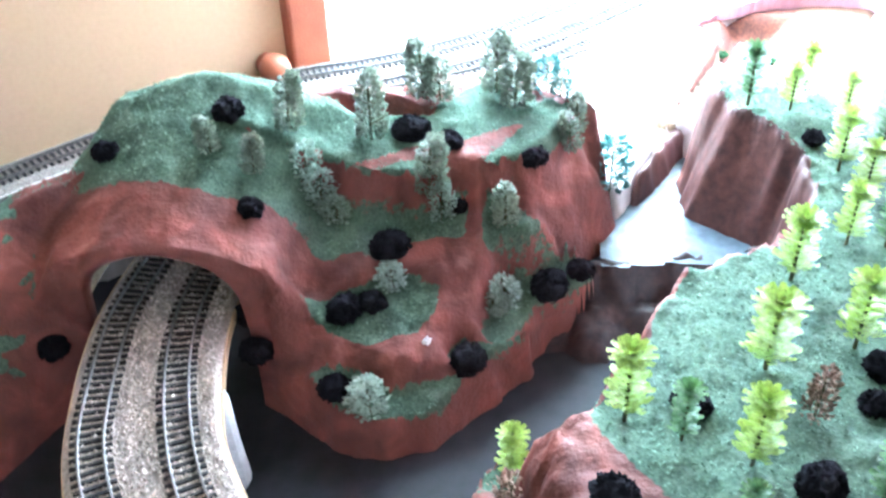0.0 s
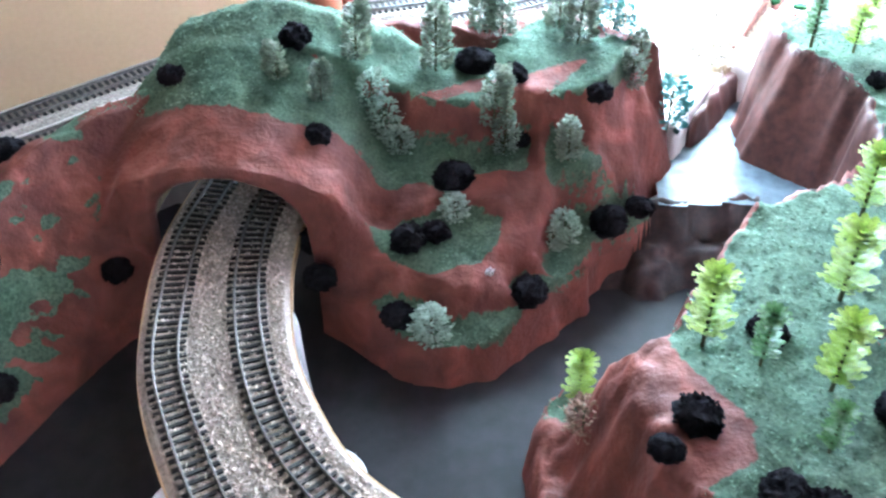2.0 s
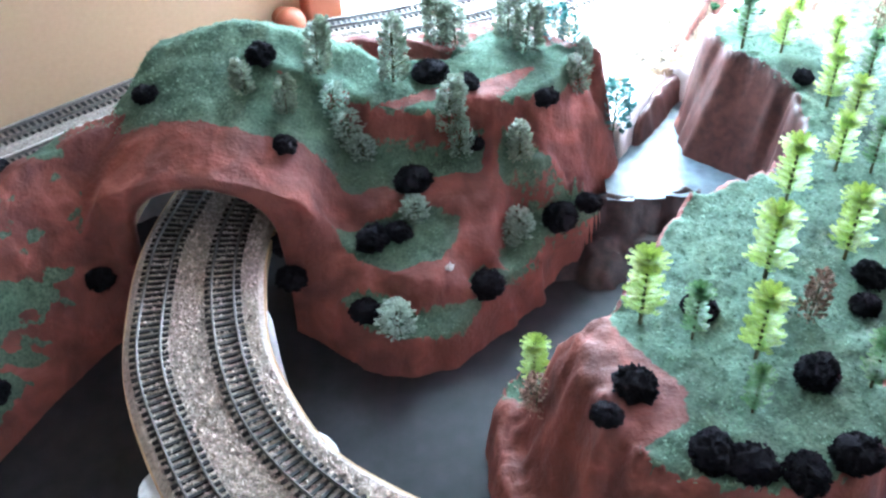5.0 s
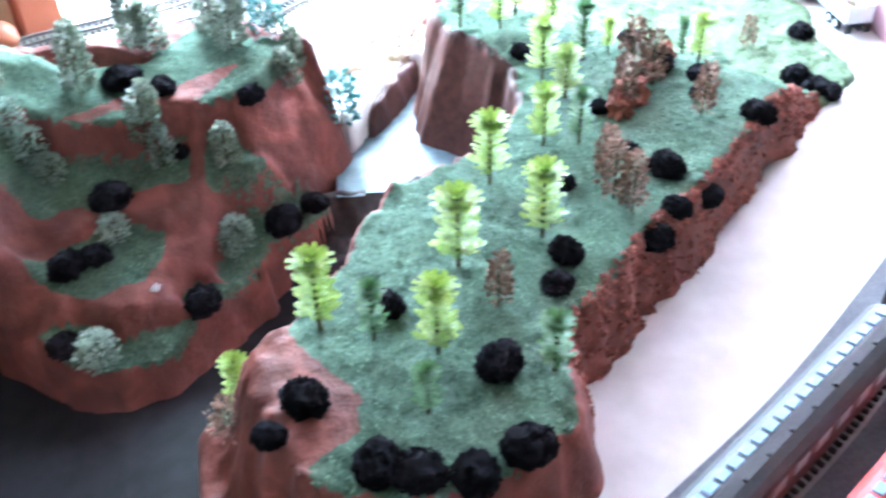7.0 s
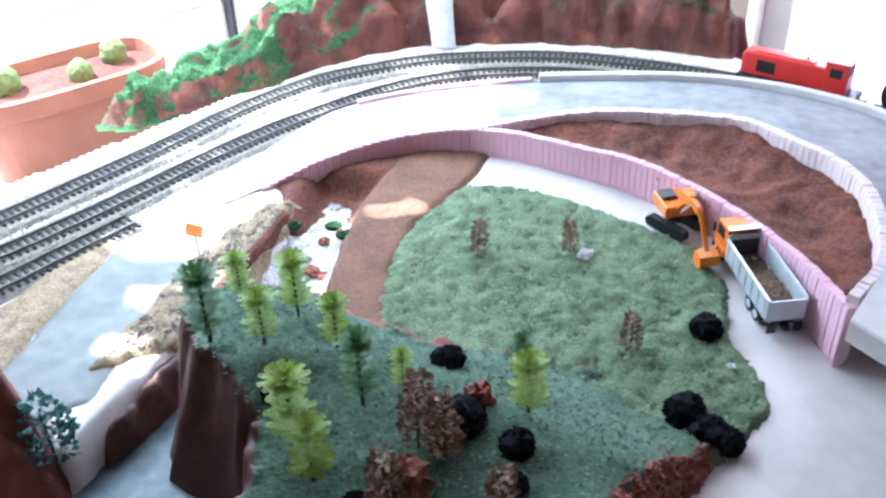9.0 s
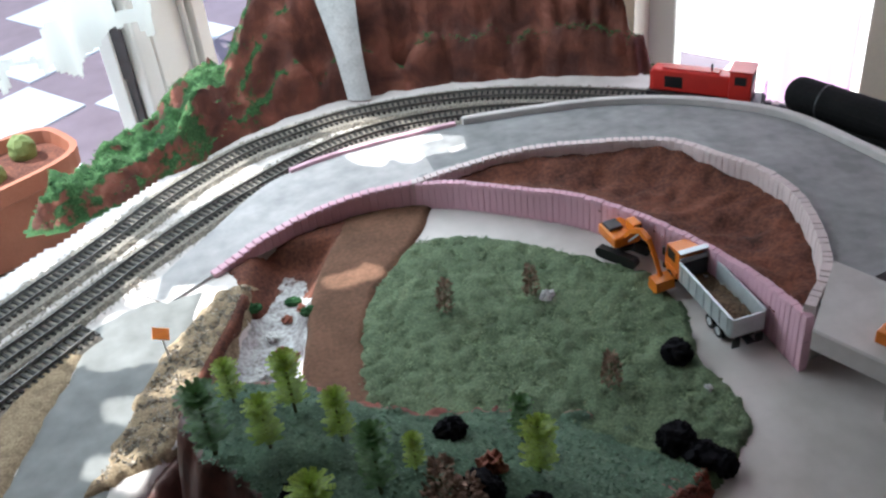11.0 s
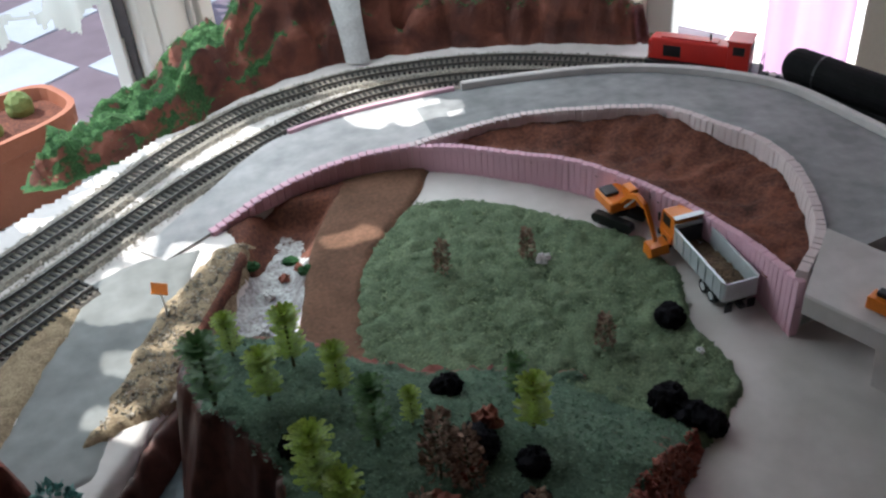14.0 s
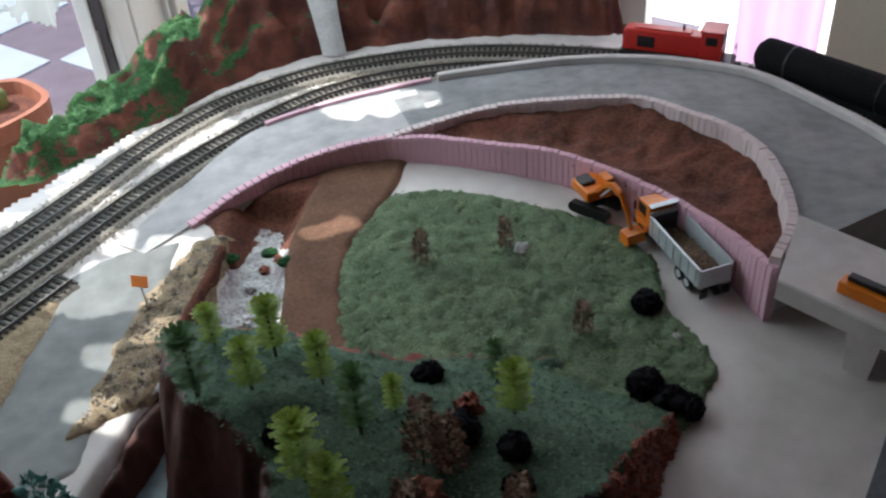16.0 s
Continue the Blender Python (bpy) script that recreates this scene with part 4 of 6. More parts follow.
tagged(height_sheet("lace_curtain", me_x, me_y, H, solid, LACE), "white lace curtain with woven holes and sun gaps hanging in the doorway", "curtain")

patio_floor = part("patio_floor", box(-3.0, 5.5, 0.97, 7.0, FLOOR - 0.08, FLOOR - 0.03), mat("dark_tile", (0.17, 0.13, 0.16), (0.12, 0.09, 0.11), 10, 0.5))
patio_floor.matrix_world = pose(0, 0, 0, 0, 0, ROOM_TURN)
tagged(patio_floor, "dark purple-grey tiled patio floor", "patio", kind="structure")
TILE = mat("pale_tile", (0.42, 0.44, 0.50), (0.34, 0.36, 0.42), 8, 0.45)
tile_me = None
for i in range(-2, 9):
    for j in range(0, 12):
        if (i + j) % 2:
            continue
        c = room(0.2 + i * 0.34, 1.15 + j * 0.34, FLOOR - 0.028)
        if tile_me is None:
            ob = part("tile", box(-0.16, 0.16, -0.16, 0.16, -0.004, 0.004, 0.002), TILE, patio_floor)
            tile_me = ob.data
        else:
            ob = new("tile", tile_me)
            ob.parent = patio_floor
        ob.matrix_basis = Matrix.Translation((0.2 + i * 0.34, 1.15 + j * 0.34, FLOOR - 0.028))
yard = part("yard_wall", box(-3.0, 5.5, 7.0, 7.2, FLOOR - 0.08, 1.6), PALE_WALL)
yard.matrix_world = pose(0, 0, 0, 0, 0, ROOM_TURN)
tagged(yard, "pale rendered wall at the end of the patio", "wall", kind="structure")
outside = part("yard_ground", box(1.95, 5.5, -3.0, 0.97, FLOOR - 0.08, FLOOR - 0.03), PALE_WALL)
outside.matrix_world = pose(0, 0, 0, 0, 0, ROOM_TURN)
tagged(outside, "pale sunlit paving outside the window", "ground", kind="structure")
# glowing panel added outside the window in place of daylight
GLOW, nt, b = nodes_of("backdrop_glow")
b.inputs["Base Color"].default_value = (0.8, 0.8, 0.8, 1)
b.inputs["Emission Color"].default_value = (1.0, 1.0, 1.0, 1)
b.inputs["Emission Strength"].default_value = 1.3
glow_panel = part("glow_backdrop", box(3.2, 3.25, -3.0, 2.5, FLOOR - 0.08, 3.0), GLOW)
glow_panel.matrix_world = pose(0, 0, 0, 0, 0, ROOM_TURN)
tagged(glow_panel, "glowing white panel standing in for daylight outside the window", "backdrop", kind="structure")

# child's bicycle outside the door
bike = thing("bicycle", Matrix.Translation((-0.075, 3.40, FLOOR - 0.03)) @ Matrix.Rotation(radians(ROOM_TURN + 62), 4, "Z"), "small blue bicycle with dark tyres parked on the patio", "bicycle")
for dx in (0.0, 0.75):
    w = part("wheel", bmesh.new(), TYRE, bike)
    bm = bmesh.new()
    ring = []
    for k in range(33):
        a = 2 * math.pi * k / 32
        ring.append([Vector((dx + (0.21 + 0.022 * math.cos(c)) * math.cos(a), 0.022 * math.sin(c), 0.235 + (0.21 + 0.022 * math.cos(c)) * math.sin(a))) for c in [2 * math.pi * q / 8 for q in range(8)]])
    loft(ring, True, False, bm)
    part("tyre", bm, TYRE, w, smooth=True)
    bm = bmesh.new()
    for k in range(12):
        a = math.pi * k / 12
        cyl(0.002, 0.40, Matrix.Translation((dx, 0, 0.235)) @ Matrix.Rotation(a, 4, "Y"), 6, bm=bm)
    part("spokes", bm, SILVER, w)
BLUE = mat("blue_enamel", (0.05, 0.22, 0.60), (0.04, 0.17, 0.5), 20, 0.35, 0, 0.0, spec=0.5)


def tube(a, b, r, bm=None, seg=8):
    a, b = Vector(a), Vector(b)
    d = b - a
    return cyl(r, d.length, Matrix.Translation((a + b) / 2) @ d.to_track_quat("Z", "Y").to_matrix().to_4x4(), seg, bm=bm)


bm = tube((0, 0, 0.235), (0.30, 0, 0.25), 0.014)
for a, c in (((0.30, 0, 0.25), (0.22, 0, 0.55)), ((0.30, 0, 0.25), (0.64, 0, 0.50)), ((0.24, 0, 0.50), (0.62, 0, 0.54)), ((0.75, 0, 0.235), (0.62, 0, 0.58)), ((0, 0, 0.235), (0.24, 0, 0.5))):
    tube(a, c, 0.014, bm)
part("bike_frame", bm, BLUE, bike)
part("saddle", box(0.12, 0.32, -0.05, 0.05, 0.56, 0.60, 0.012), BLACK, bike)
bm = tube((0.62, 0, 0.56), (0.60, 0, 0.68), 0.012)
tube((0.60, -0.22, 0.68), (0.60, 0.22, 0.68), 0.012, bm)
part("handlebar", bm, ORANGE, bike)

# window on the other wall: frame and pink curtain
win = thing("window_1", pose(0, 0, 0, 0, 0, ROOM_TURN), "white framed window beside a pink curtain", "window", kind="structure")
part("window_frame", box(1.85, 1.88, 0.575, 0.62, -0.45, 1.32, 0.003), WHITE_PAINT, win)
part("window_frame", box(1.85, 1.88, 0.02, 0.06, -0.45, 1.32, 0.003), WHITE_PAINT, win)
part("window_sill", box(1.78, 1.95, 0.02, 0.62, -0.47, -0.45, 0.004), WHITE_PAINT, win)
C, H = grid(0.285, 0.400, -0.55, 1.30, 0.01)
wave = 1.775 + 0.010 * np.sin(C * 110) + 0.002 * vnoise(C, H, 4, 81, 2)
cur = height_sheet("pink_curtain", wave * UX - C * UY, wave * UY + C * UX, H, H > -9, PINK_CLOTH)
tagged(cur, "plain pink curtain hanging at the window's edge", "curtain")
cl = thing("wall_panel", pose(0, 0, 0, 0, 0, ROOM_TURN), "cream painted panel beside the pink curtain", "panel", kind="structure")
part("board", box(1.776, 1.80, 0.0, 0.275, FLOOR, 1.6, 0.003), PALE_WALL, cl)

# ---- planting ----


def surface(x, y, which):
    X, Y = np.array([[x]]), np.array([[y]])
    if which == "hill":
        return float(hill_z(X, Y)[0][0, 0])
    if which == "mesa":
        return max(float(mesa_z(X, Y)[0][0, 0]), float(ground_z(X, Y)[0, 0]) + 0.003)
    if which == "far":
        return float(far_z(X, Y)[0][0, 0])
    return float(ground_z(X, Y)[0, 0]) + 0.003


def clump(seed, rx, ry, rz, rough=0.35, sub=3):
    """A knobbly lichen clump standing on its base."""
    bm = bmesh.new()
    bmesh.ops.create_icosphere(bm, subdivisions=sub, radius=1.0)
    for v in bm.verts:
        n = v.co.normalized()
        k = 1 + rough * noise.fractal(n * 2.3 + Vector((seed, 0, 0)), 1.0, 2.1, 4) + 0.10 * noise.noise(n * 14 + Vector((0, seed, 0)))
        v.co = Vector((n.x * rx * k, n.y * ry * k, max(n.z * rz * k, -rz * 0.55) + rz * 0.5))
    return bm


def kites(n, seed, shape, size, up=0.3, thin=0.35):
    """Many small folded leaves inside a crown; shape gives a random point."""
    rnd = random.Random(seed)
    bm = bmesh.new()
    for _ in range(n):
        p = shape(rnd)
        out = Vector((p.x, p.y, 0)).normalized() if p.x or p.y else Vector((1, 0, 0))
        d = (out + Vector((rnd.uniform(-0.7, 0.7), rnd.uniform(-0.7, 0.7), up + rnd.uniform(-0.5, 0.5)))).normalized()
        s = d.cross(Vector((rnd.uniform(-1, 1), rnd.uniform(-1, 1), rnd.uniform(0.2, 1)))).normalized()
        L = size * rnd.uniform(0.6, 1.4)
        f = d.cross(s) * L * 0.12
        a, b, c, e = (bm.verts.new(q) for q in (p, p + d * L * 0.5 + s * L * thin + f, p + d * L, p + d * L * 0.5 - s * L * thin + f))
        bm.faces.new((a, b, c))
        bm.faces.new((a, c, e))
    return bm


def plastic_tree(seed, leaf_mat, label, lush=1.0):
    """A moulded plastic tree: a thin stem with whorls of feathery leaves and a rosette on top. One unit tall."""
    rnd = random.Random(seed)
    th = thing("plastic_tree", Matrix(), label, "tree", "plastic trees")
    bm = bmesh.new()
    loft([[Vector((r * math.cos(a), r * math.sin(a), z)) for a in [2 * math.pi * k / 7 for k in range(7)]] for z, r in ((-0.06, 0.028), (0.4, 0.02), (0.98, 0.011))], bm=bm)
    part("trunk", bm, STEM, th)
    bm = bmesh.new()

    def feather(base, d, L, w):
        side = d.cross(Vector((0, 0, 1))).normalized()
        nrm = side.cross(d)
        for k in range(5):
            p = base + d * L * (0.25 + 0.17 * k)
            for sg in (-1, 1):
                q = (d * 0.75 + side * sg * 0.8 + nrm * rnd.uniform(-0.2, 0.4)).normalized() * L * 0.30 * (1.15 - 0.14 * k)
                t = q.cross(nrm).normalized() * w
                a, b, c, e = (bm.verts.new(x) for x in (p, p + q * 0.5 + t, p + q, p + q * 0.5 - t))
                bm.faces.new((a, b, c))
                bm.faces.new((a, c, e))
        a, b, c = (bm.verts.new(x) for x in (base - side * w * 0.5, base + side * w * 0.5, base + d * L))
        bm.faces.new((a, b, c))

    for lv in range(8):
        z = 0.22 + 0.10 * lv
        R = (0.27 - 0.014 * lv) * lush
        for k in range(8):
            a = 2 * math.pi * (k + 0.5 * (lv % 2)) / 8 + rnd.uniform(-0.15, 0.15)
            feather(Vector((0, 0, z)), Vector((math.cos(a), math.sin(a), 0.45 + rnd.uniform(-0.12, 0.12))).normalized(), R * rnd.uniform(0.8, 1.15), 0.040)
    for ring, (n, el, L) in enumerate(((12, 0.1, 0.25), (11, 0.55, 0.21), (6, 1.3, 0.14))):
        for k in range(n):
            a = 2 * math.pi * k / n + ring
            feather(Vector((0, 0, 0.93)), Vector((math.cos(a), math.sin(a), el)).normalized(), L * lush, 0.026)
    part("foliage", bm, leaf_mat, th)
    return th


def lichen_tree(name, seed, leaf_mat, label, category, n=260, wide=0.2, lean=0.0, size=0.075):
    """A scruffy upright plant one unit tall: a stem and a ragged column of tufts."""
    th = thing(name, Matrix(), label, category, category + "s on the scenery")
    bm = tube((0, 0, -0.05), (lean * 0.4, 0, 0.8), 0.018, seg=6)
    rnd = random.Random(seed + 5)
    for k in range(7):
        z = rnd.uniform(0.2, 0.7)
        a = rnd.uniform(0, 6.28)
        tube((lean * z * 0.5, 0, z), (lean * z + wide * 0.8 * math.cos(a), wide * 0.8 * math.sin(a), z + 0.15), 0.009, bm, 5)
    part("stem", bm, STEM, th)

    def shape(r):
        z = r.uniform(0.08, 1.0)
        k = wide * (0.55 + 0.5 * math.sin(3.0 * z + 0.3)) * (0.75 + 0.5 * noise.noise((z * 6, seed, 0)))
        a, q = r.uniform(0, 6.283), math.sqrt(r.uniform(0.05, 1))
        return Vector((lean * z + k * q * math.cos(a), k * q * math.sin(a), z))

    part("foliage", kites(n, seed, shape, size, 0.5, 0.42), leaf_mat, th)
    return th


def plant(proto, first, x, y, which, h, turn, sx=1.0, sink=0.0):
    m = Matrix.Translation((x, y, surface(x, y, which) - sink)) @ Matrix.Rotation(turn, 4, "Z") @ Matrix.Diagonal((h * sx, h * sx, h, 1))
    if first:
        proto.matrix_world = m
        return proto
    c = copy_thing(proto, Matrix())
    c.matrix_basis = m
    return c


lime = plastic_tree(1, LEAF_LIME, "lime-green moulded plastic tree on green turf", 1.05)
dark = plastic_tree(2, LEAF_DARK, "dark green thin plastic tree on green turf", 0.95)
LIMES = [(0.178, 0.442, 0.060), (0.114, 0.478, 0.048), (0.295, 0.574, 0.058), (0.264, 0.488, 0.060), (0.340, 0.615, 0.052), (0.321, 0.510, 0.060), (0.245, 0.414, 0.058),
         (0.368, 0.679, 0.050), (0.331, 0.784, 0.046), (0.376, 0.783, 0.048), (0.355, 0.708, 0.060), (0.490, 0.728, 0.048), (0.349, 0.816, 0.056), (0.309, 0.838, 0.040), (0.417, 0.746, 0.034)]
DARKS = [(0.209, 0.430, 0.042), (0.297, 0.787, 0.054), (0.393, 0.735, 0.052), (0.492, 0.777, 0.036), (0.308, 0.394, 0.040), (0.366, 0.614, 0.044), (0.236, 0.372, 0.034)]
rnd = random.Random(4)
for k, (x, y, h) in enumerate(LIMES):
    plant(lime, k == 0, x, y, "mesa", h * (0.92 if y < 0.65 else 0.84), rnd.uniform(0, 6), rnd.uniform(0.9, 1.15))
for k, (x, y, h) in enumerate(DARKS):
    plant(dark, k == 0, x, y, "mesa", h, rnd.uniform(0, 6), rnd.uniform(0.9, 1.1))

# black lichen bushes
BUSH_LABEL = "black knobbly lichen bush on the scenery"
bush_me = []
for s in range(4):
    bm = clump(s * 7.3, 0.44, 0.40, 0.42, 0.4)

    def skin(r, s=s):
        v = Vector((r.gauss(0, 1), r.gauss(0, 1), abs(r.gauss(0, 1)) - 0.2)).normalized()
        return Vector((v.x * 0.44, v.y * 0.40, 0.19 + v.z * 0.40)) * (0.95 + 0.2 * noise.noise(v * 3 + Vector((s, 0, 0))))

    fuzz = kites(800, s + 60, skin, 0.085, 0.2, 0.45)
    tmp = bpy.data.meshes.new("fuzz")
    fuzz.to_mesh(tmp)
    fuzz.free()
    bm.from_mesh(tmp)
    ob = part("black_bush", bm, BLACK_BUSH, smooth=False)
    tagged(ob, BUSH_LABEL, "bush", "black bushes")
    bush_me.append(ob)
BUSHES = [("hill", [(-0.205, 0.661, 28), (-0.112, 0.687, 33), (0.023, 0.718, 39), (0.055, 0.709, 28), (0.121, 0.704, 29), (-0.085, 0.622, 26), (0.013, 0.640, 40), (0.062, 0.684, 25),
                    (-0.016, 0.592, 36), (0.004, 0.600, 28), (0.137, 0.657, 42), (0.162, 0.676, 30), (0.077, 0.583, 38), (-0.019, 0.548, 33), (-0.240, 0.566, 34), (-0.320, 0.60, 34), (-0.312, 0.519, 30),
                    (-0.290, 0.455, 34)]),
          ("mesa", [(0.217, 0.456, 30), (0.278, 0.400, 36), (0.170, 0.386, 34), (0.136, 0.474, 24), (0.152, 0.362, 24), (0.208, 0.338, 36), (0.228, 0.331, 36), (0.256, 0.327, 34), (0.285, 0.338, 36),
                    (0.333, 0.490, 30), (0.322, 0.462, 26), (0.420, 0.573, 34), (0.446, 0.552, 28), (0.415, 0.527, 26), (0.397, 0.509, 32), (0.508, 0.636, 34), (0.480, 0.695, 28), (0.474, 0.668, 24),
                    (0.342, 0.742, 24), (0.344, 0.565, 24), (0.391, 0.659, 22), (0.445, 0.780, 28), (0.451, 0.716, 36), (0.597, 0.766, 36), (0.608, 0.747, 34), (0.618, 0.738, 28), (0.40, 0.60, 20)]),
          ("ground", [(0.633, 0.848, 32)])]
count = 0
for which, spots in BUSHES:
    for x, y, mm in spots:
        d = mm / 1000.0 * 0.84
        if count < 4:
            ob = bush_me[count]
        else:
            ob = bush_me[count % 4].copy()
            scene.collection.objects.link(ob)
        ob.matrix_world = Matrix.Translation((x, y, surface(x, y, which) - 0.002)) @ Matrix.Rotation(count * 1.7, 4, "Z") @ Matrix.Diagonal((d, d * 0.95, d * 0.85, 1))
        count += 1
# the pair of bushes beside the tunnel mouth grow from the hill's foot
for x, y, z, mm in ((-0.088, 0.588, -0.012, 26), (-0.080, 0.566, -0.030, 26)):
    ob = bush_me[count % 4].copy()
    scene.collection.objects.link(ob)
    d = mm / 1000.0
    ob.matrix_world = Matrix.Translation((x, y, z)) @ Matrix.Rotation(count, 4, "Z") @ Matrix.Diagonal((d, d, d, 1))
    count += 1

olive = lichen_tree("lichen_tree", 21, OLIVE, "olive-grey scruffy lichen tree on the hill top", "tree", 800, 0.27, 0.10)
for k, (x, y, h, sx) in enumerate([(-0.067, 0.690, 0.050, 1.0), (-0.007, 0.706, 0.056, 1.0), (0.027, 0.776, 0.052, 1.1), (0.042, 0.772, 0.045, 1.2), (0.088, 0.784, 0.058, 1.0), (0.104, 0.760, 0.048, 1.2), (0.155, 0.756, 0.036, 1.0),
                                   (0.151, 0.738, 0.034, 1.3), (-0.120, 0.657, 0.032, 1.2), (-0.087, 0.650, 0.036, 1.1), (0.041, 0.676, 0.050, 1.1), (0.101, 0.667, 0.034, 1.4)]):
    plant(olive, k == 0, x, y, "hill", h, k * 1.3, sx)
teal = lichen_tree("teal_shrub", 22, TEAL, "dark teal lichen shrub at the hill's back edge", "shrub", 260, 0.4, 0.0, 0.12)
for k, (x, y, h) in enumerate([(0.130, 0.785, 0.032), (0.142, 0.775, 0.026), (0.188, 0.765, 0.05)]):
    plant(teal, k == 0, x, y, "hill", h, k)
pale = lichen_tree("pale_lichen_shrub", 23, PALE_LICHEN, "pale grey-green branching lichen shrub on a ledge", "shrub", 420, 0.42, 0.1, 0.10)
for k, (x, y, h, sx) in enumerate([(0.050, 0.672, 0.034, 0.9), (-0.042, 0.664, 0.028, 1.5), (-0.030, 0.660, 0.022, 1.6), (-0.053, 0.668, 0.030, 1.1), (0.017, 0.618, 0.020, 1.7), (0.102, 0.643, 0.028, 1.4), (0.092, 0.634, 0.020, 1.6), (0.008, 0.536, 0.026, 1.7)]):
    plant(pale, k == 0, x, y, "hill", h, k * 2.1, sx)
dry = lichen_tree("dry_shrub", 24, DRY, "brown dried weed shrub on green turf", "shrub", 340, 0.24, 0.05)
for k, (x, y, which, h) in enumerate([(0.476, 0.955, "ground", 0.034), (0.550, 0.953, "ground", 0.032), (0.575, 0.832, "ground", 0.034), (0.284, 0.449, "mesa", 0.040), (0.385, 0.53, "mesa", 0.045), (0.376, 0.545, "mesa", 0.05),
                                      (0.466, 0.642, "mesa", 0.044), (0.425, 0.700, "mesa", 0.052), (0.440, 0.688, "mesa", 0.048), (0.408, 0.655, "mesa", 0.046), (0.375, 0.572, "mesa", 0.04)]):
    plant(dry, k == 0, x, y, which, h, k * 1.9)
ws = lichen_tree("weed_tuft", 25, DRY, "tangled brown-green weed on a low ledge", "shrub", 300, 0.5, 0.0, 0.12)
plant(ws, True, 0.115, 0.432, "mesa", 0.030, 0.0)


def stone(name, x, y, which, r, material, label, seed, flat=0.6):
    ob = part(name, clump(seed, r, r * 0.8, r * flat, 0.65, 3), material)
    ob.matrix_world = Matrix.Translation((x, y, surface(x, y, which) - r * 0.1)) @ Matrix.Rotation(seed, 4, "Z")
    return tagged(ob, label, "stone", "loose stones")


REDSTONE = mat("red_stone", (0.34, 0.11, 0.07), (0.18, 0.06, 0.045), 60, 0.85, 0, 0.4)
stone("pebble", 0.562, 0.948, "ground", 0.007, FOAM_GREY, "pale pinkish pebble beside a dry shrub", 1)
stone("pebble", 0.640, 0.808, "ground", 0.0035, FOAM_GREY, "small white pebble on the turf's edge", 2)
stone("pebble", 0.096, 0.634, "hill", 0.008, PALE_LICHEN, "pale grey stone on a turf ledge", 3)
stone("pebble", 0.046, 0.580, "hill", 0.004, FOAM_GREY, "small pale stone on the red rock", 4)
for k, (x, y, r) in enumerate([(0.416, 0.668, 0.015), (0.404, 0.650, 0.011), (0.462, 0.735, 0.008), (0.440, 0.700, 0.008)]):
    stone("red_rock", x, y, "mesa", r, REDSTONE, "rough red plaster rock standing in the turf", 10 + k, 1.1)
for k, (x, y, r) in enumerate([(0.330, 1.00, 0.010), (0.338, 0.975, 0.012), (0.322, 0.955, 0.010), (0.345, 1.02, 0.009), (0.335, 0.94, 0.011), (0.35, 0.955, 0.008), (0.315, 0.925, 0.009), (0.36, 1.03, 0.008)]):
    stone("stream_stone", x, y, "ground", r * 0.62, REDSTONE if k % 2 else FOAM_GREY, "rounded stone lying in the white stream", 30 + k)
for k, (x, y) in enumerate([(0.352, 1.045), (0.318, 1.03), (0.366, 1.0)]):
    ob = part("moss_tuft", clump(50 + k, 0.008, 0.006, 0.004), mat("moss", (0.03, 0.09, 0.03), (0.015, 0.05, 0.015), 90, 0.95))
    ob.matrix_world = Matrix.Translation((x, y, surface(x, y, "ground") - 0.001))
    tagged(ob, "small dark green moss tuft beside the stream", "moss", "moss tufts")
STREAM = mat("white_stream", (0.62, 0.60, 0.60), (0.16, 0.12, 0.12), 45, 0.35, 0, 0.4, 300)
overlay("stream", [(0.345, 1.09), (0.375, 1.07), (0.366, 1.0), (0.345, 0.91), (0.315, 0.90), (0.290, 0.94), (0.318, 1.02)], 0.003, STREAM, "white foamy painted stream", 91, edge=0.004, rough=0.0015)
lipline = spline([(0.312, 1.035, 0.0), (0.302, 1.005, 0.0), (0.285, 0.965, 0.0), (0.268, 0.925, 0.0), (0.258, 0.895, 0.0)], 0.006)
tagged(part("bank_lip", sweep(lipline, [(-0.006, -0.012), (-0.004, 0.004), (0.0, 0.007), (0.004, 0.004), (0.005, -0.012)]), EARTH, smooth=True), "dark brown raised lip along the stream bank", "bank", kind="structure")

# foam supports beside the viaduct
for x, y, r in ((-0.033, 0.374, 0.024), (-0.114, 0.346, 0.020), (-0.096, 0.497, 0.017)):
    ob = part("foam_support", loft([[Vector((q * r * math.cos(a), q * r * math.sin(a), z)) for a in [2 * math.pi * k / 20 for k in range(20)]] for z, q in ((-0.092, 1.15), (-0.05, 1.0), (-0.010, 0.95), (-0.004, 0.88))]), FOAM_GREY, smooth=False)
    ob.matrix_world = Matrix.Translation((x, y, 0))
    tagged(ob, "white rounded foam support under the viaduct's edge", "support", "viaduct supports")

# ---- waterfall in the back rocks ----
fall = []
for k in range(13):
    t = k / 12
    z = 0.115 * (1 - t) + 0.004
    c = Vector((0.4655 - 0.008 * (1 - t), 1.379 + 0.034 * (1 - t), z))
    w = 0.0155 + 0.010 * (1 - t) ** 2
    fall.append([c + Vector((w * s * 0.9, w * s * -0.25, 0)) + Vector((0, -0.004 * (1 - s * s) + 0.0012 * noise.noise((s * 3, t * 9, 2)), 0)) for s in [-1 + q / 4 for q in range(9)]])
tagged(part("plaster_fall", loft(fall, closed=False), FOAM_GREY, smooth=True), "white plaster waterfall running down the back rocks", "waterfall", kind="structure")

# ---- vehicles ----


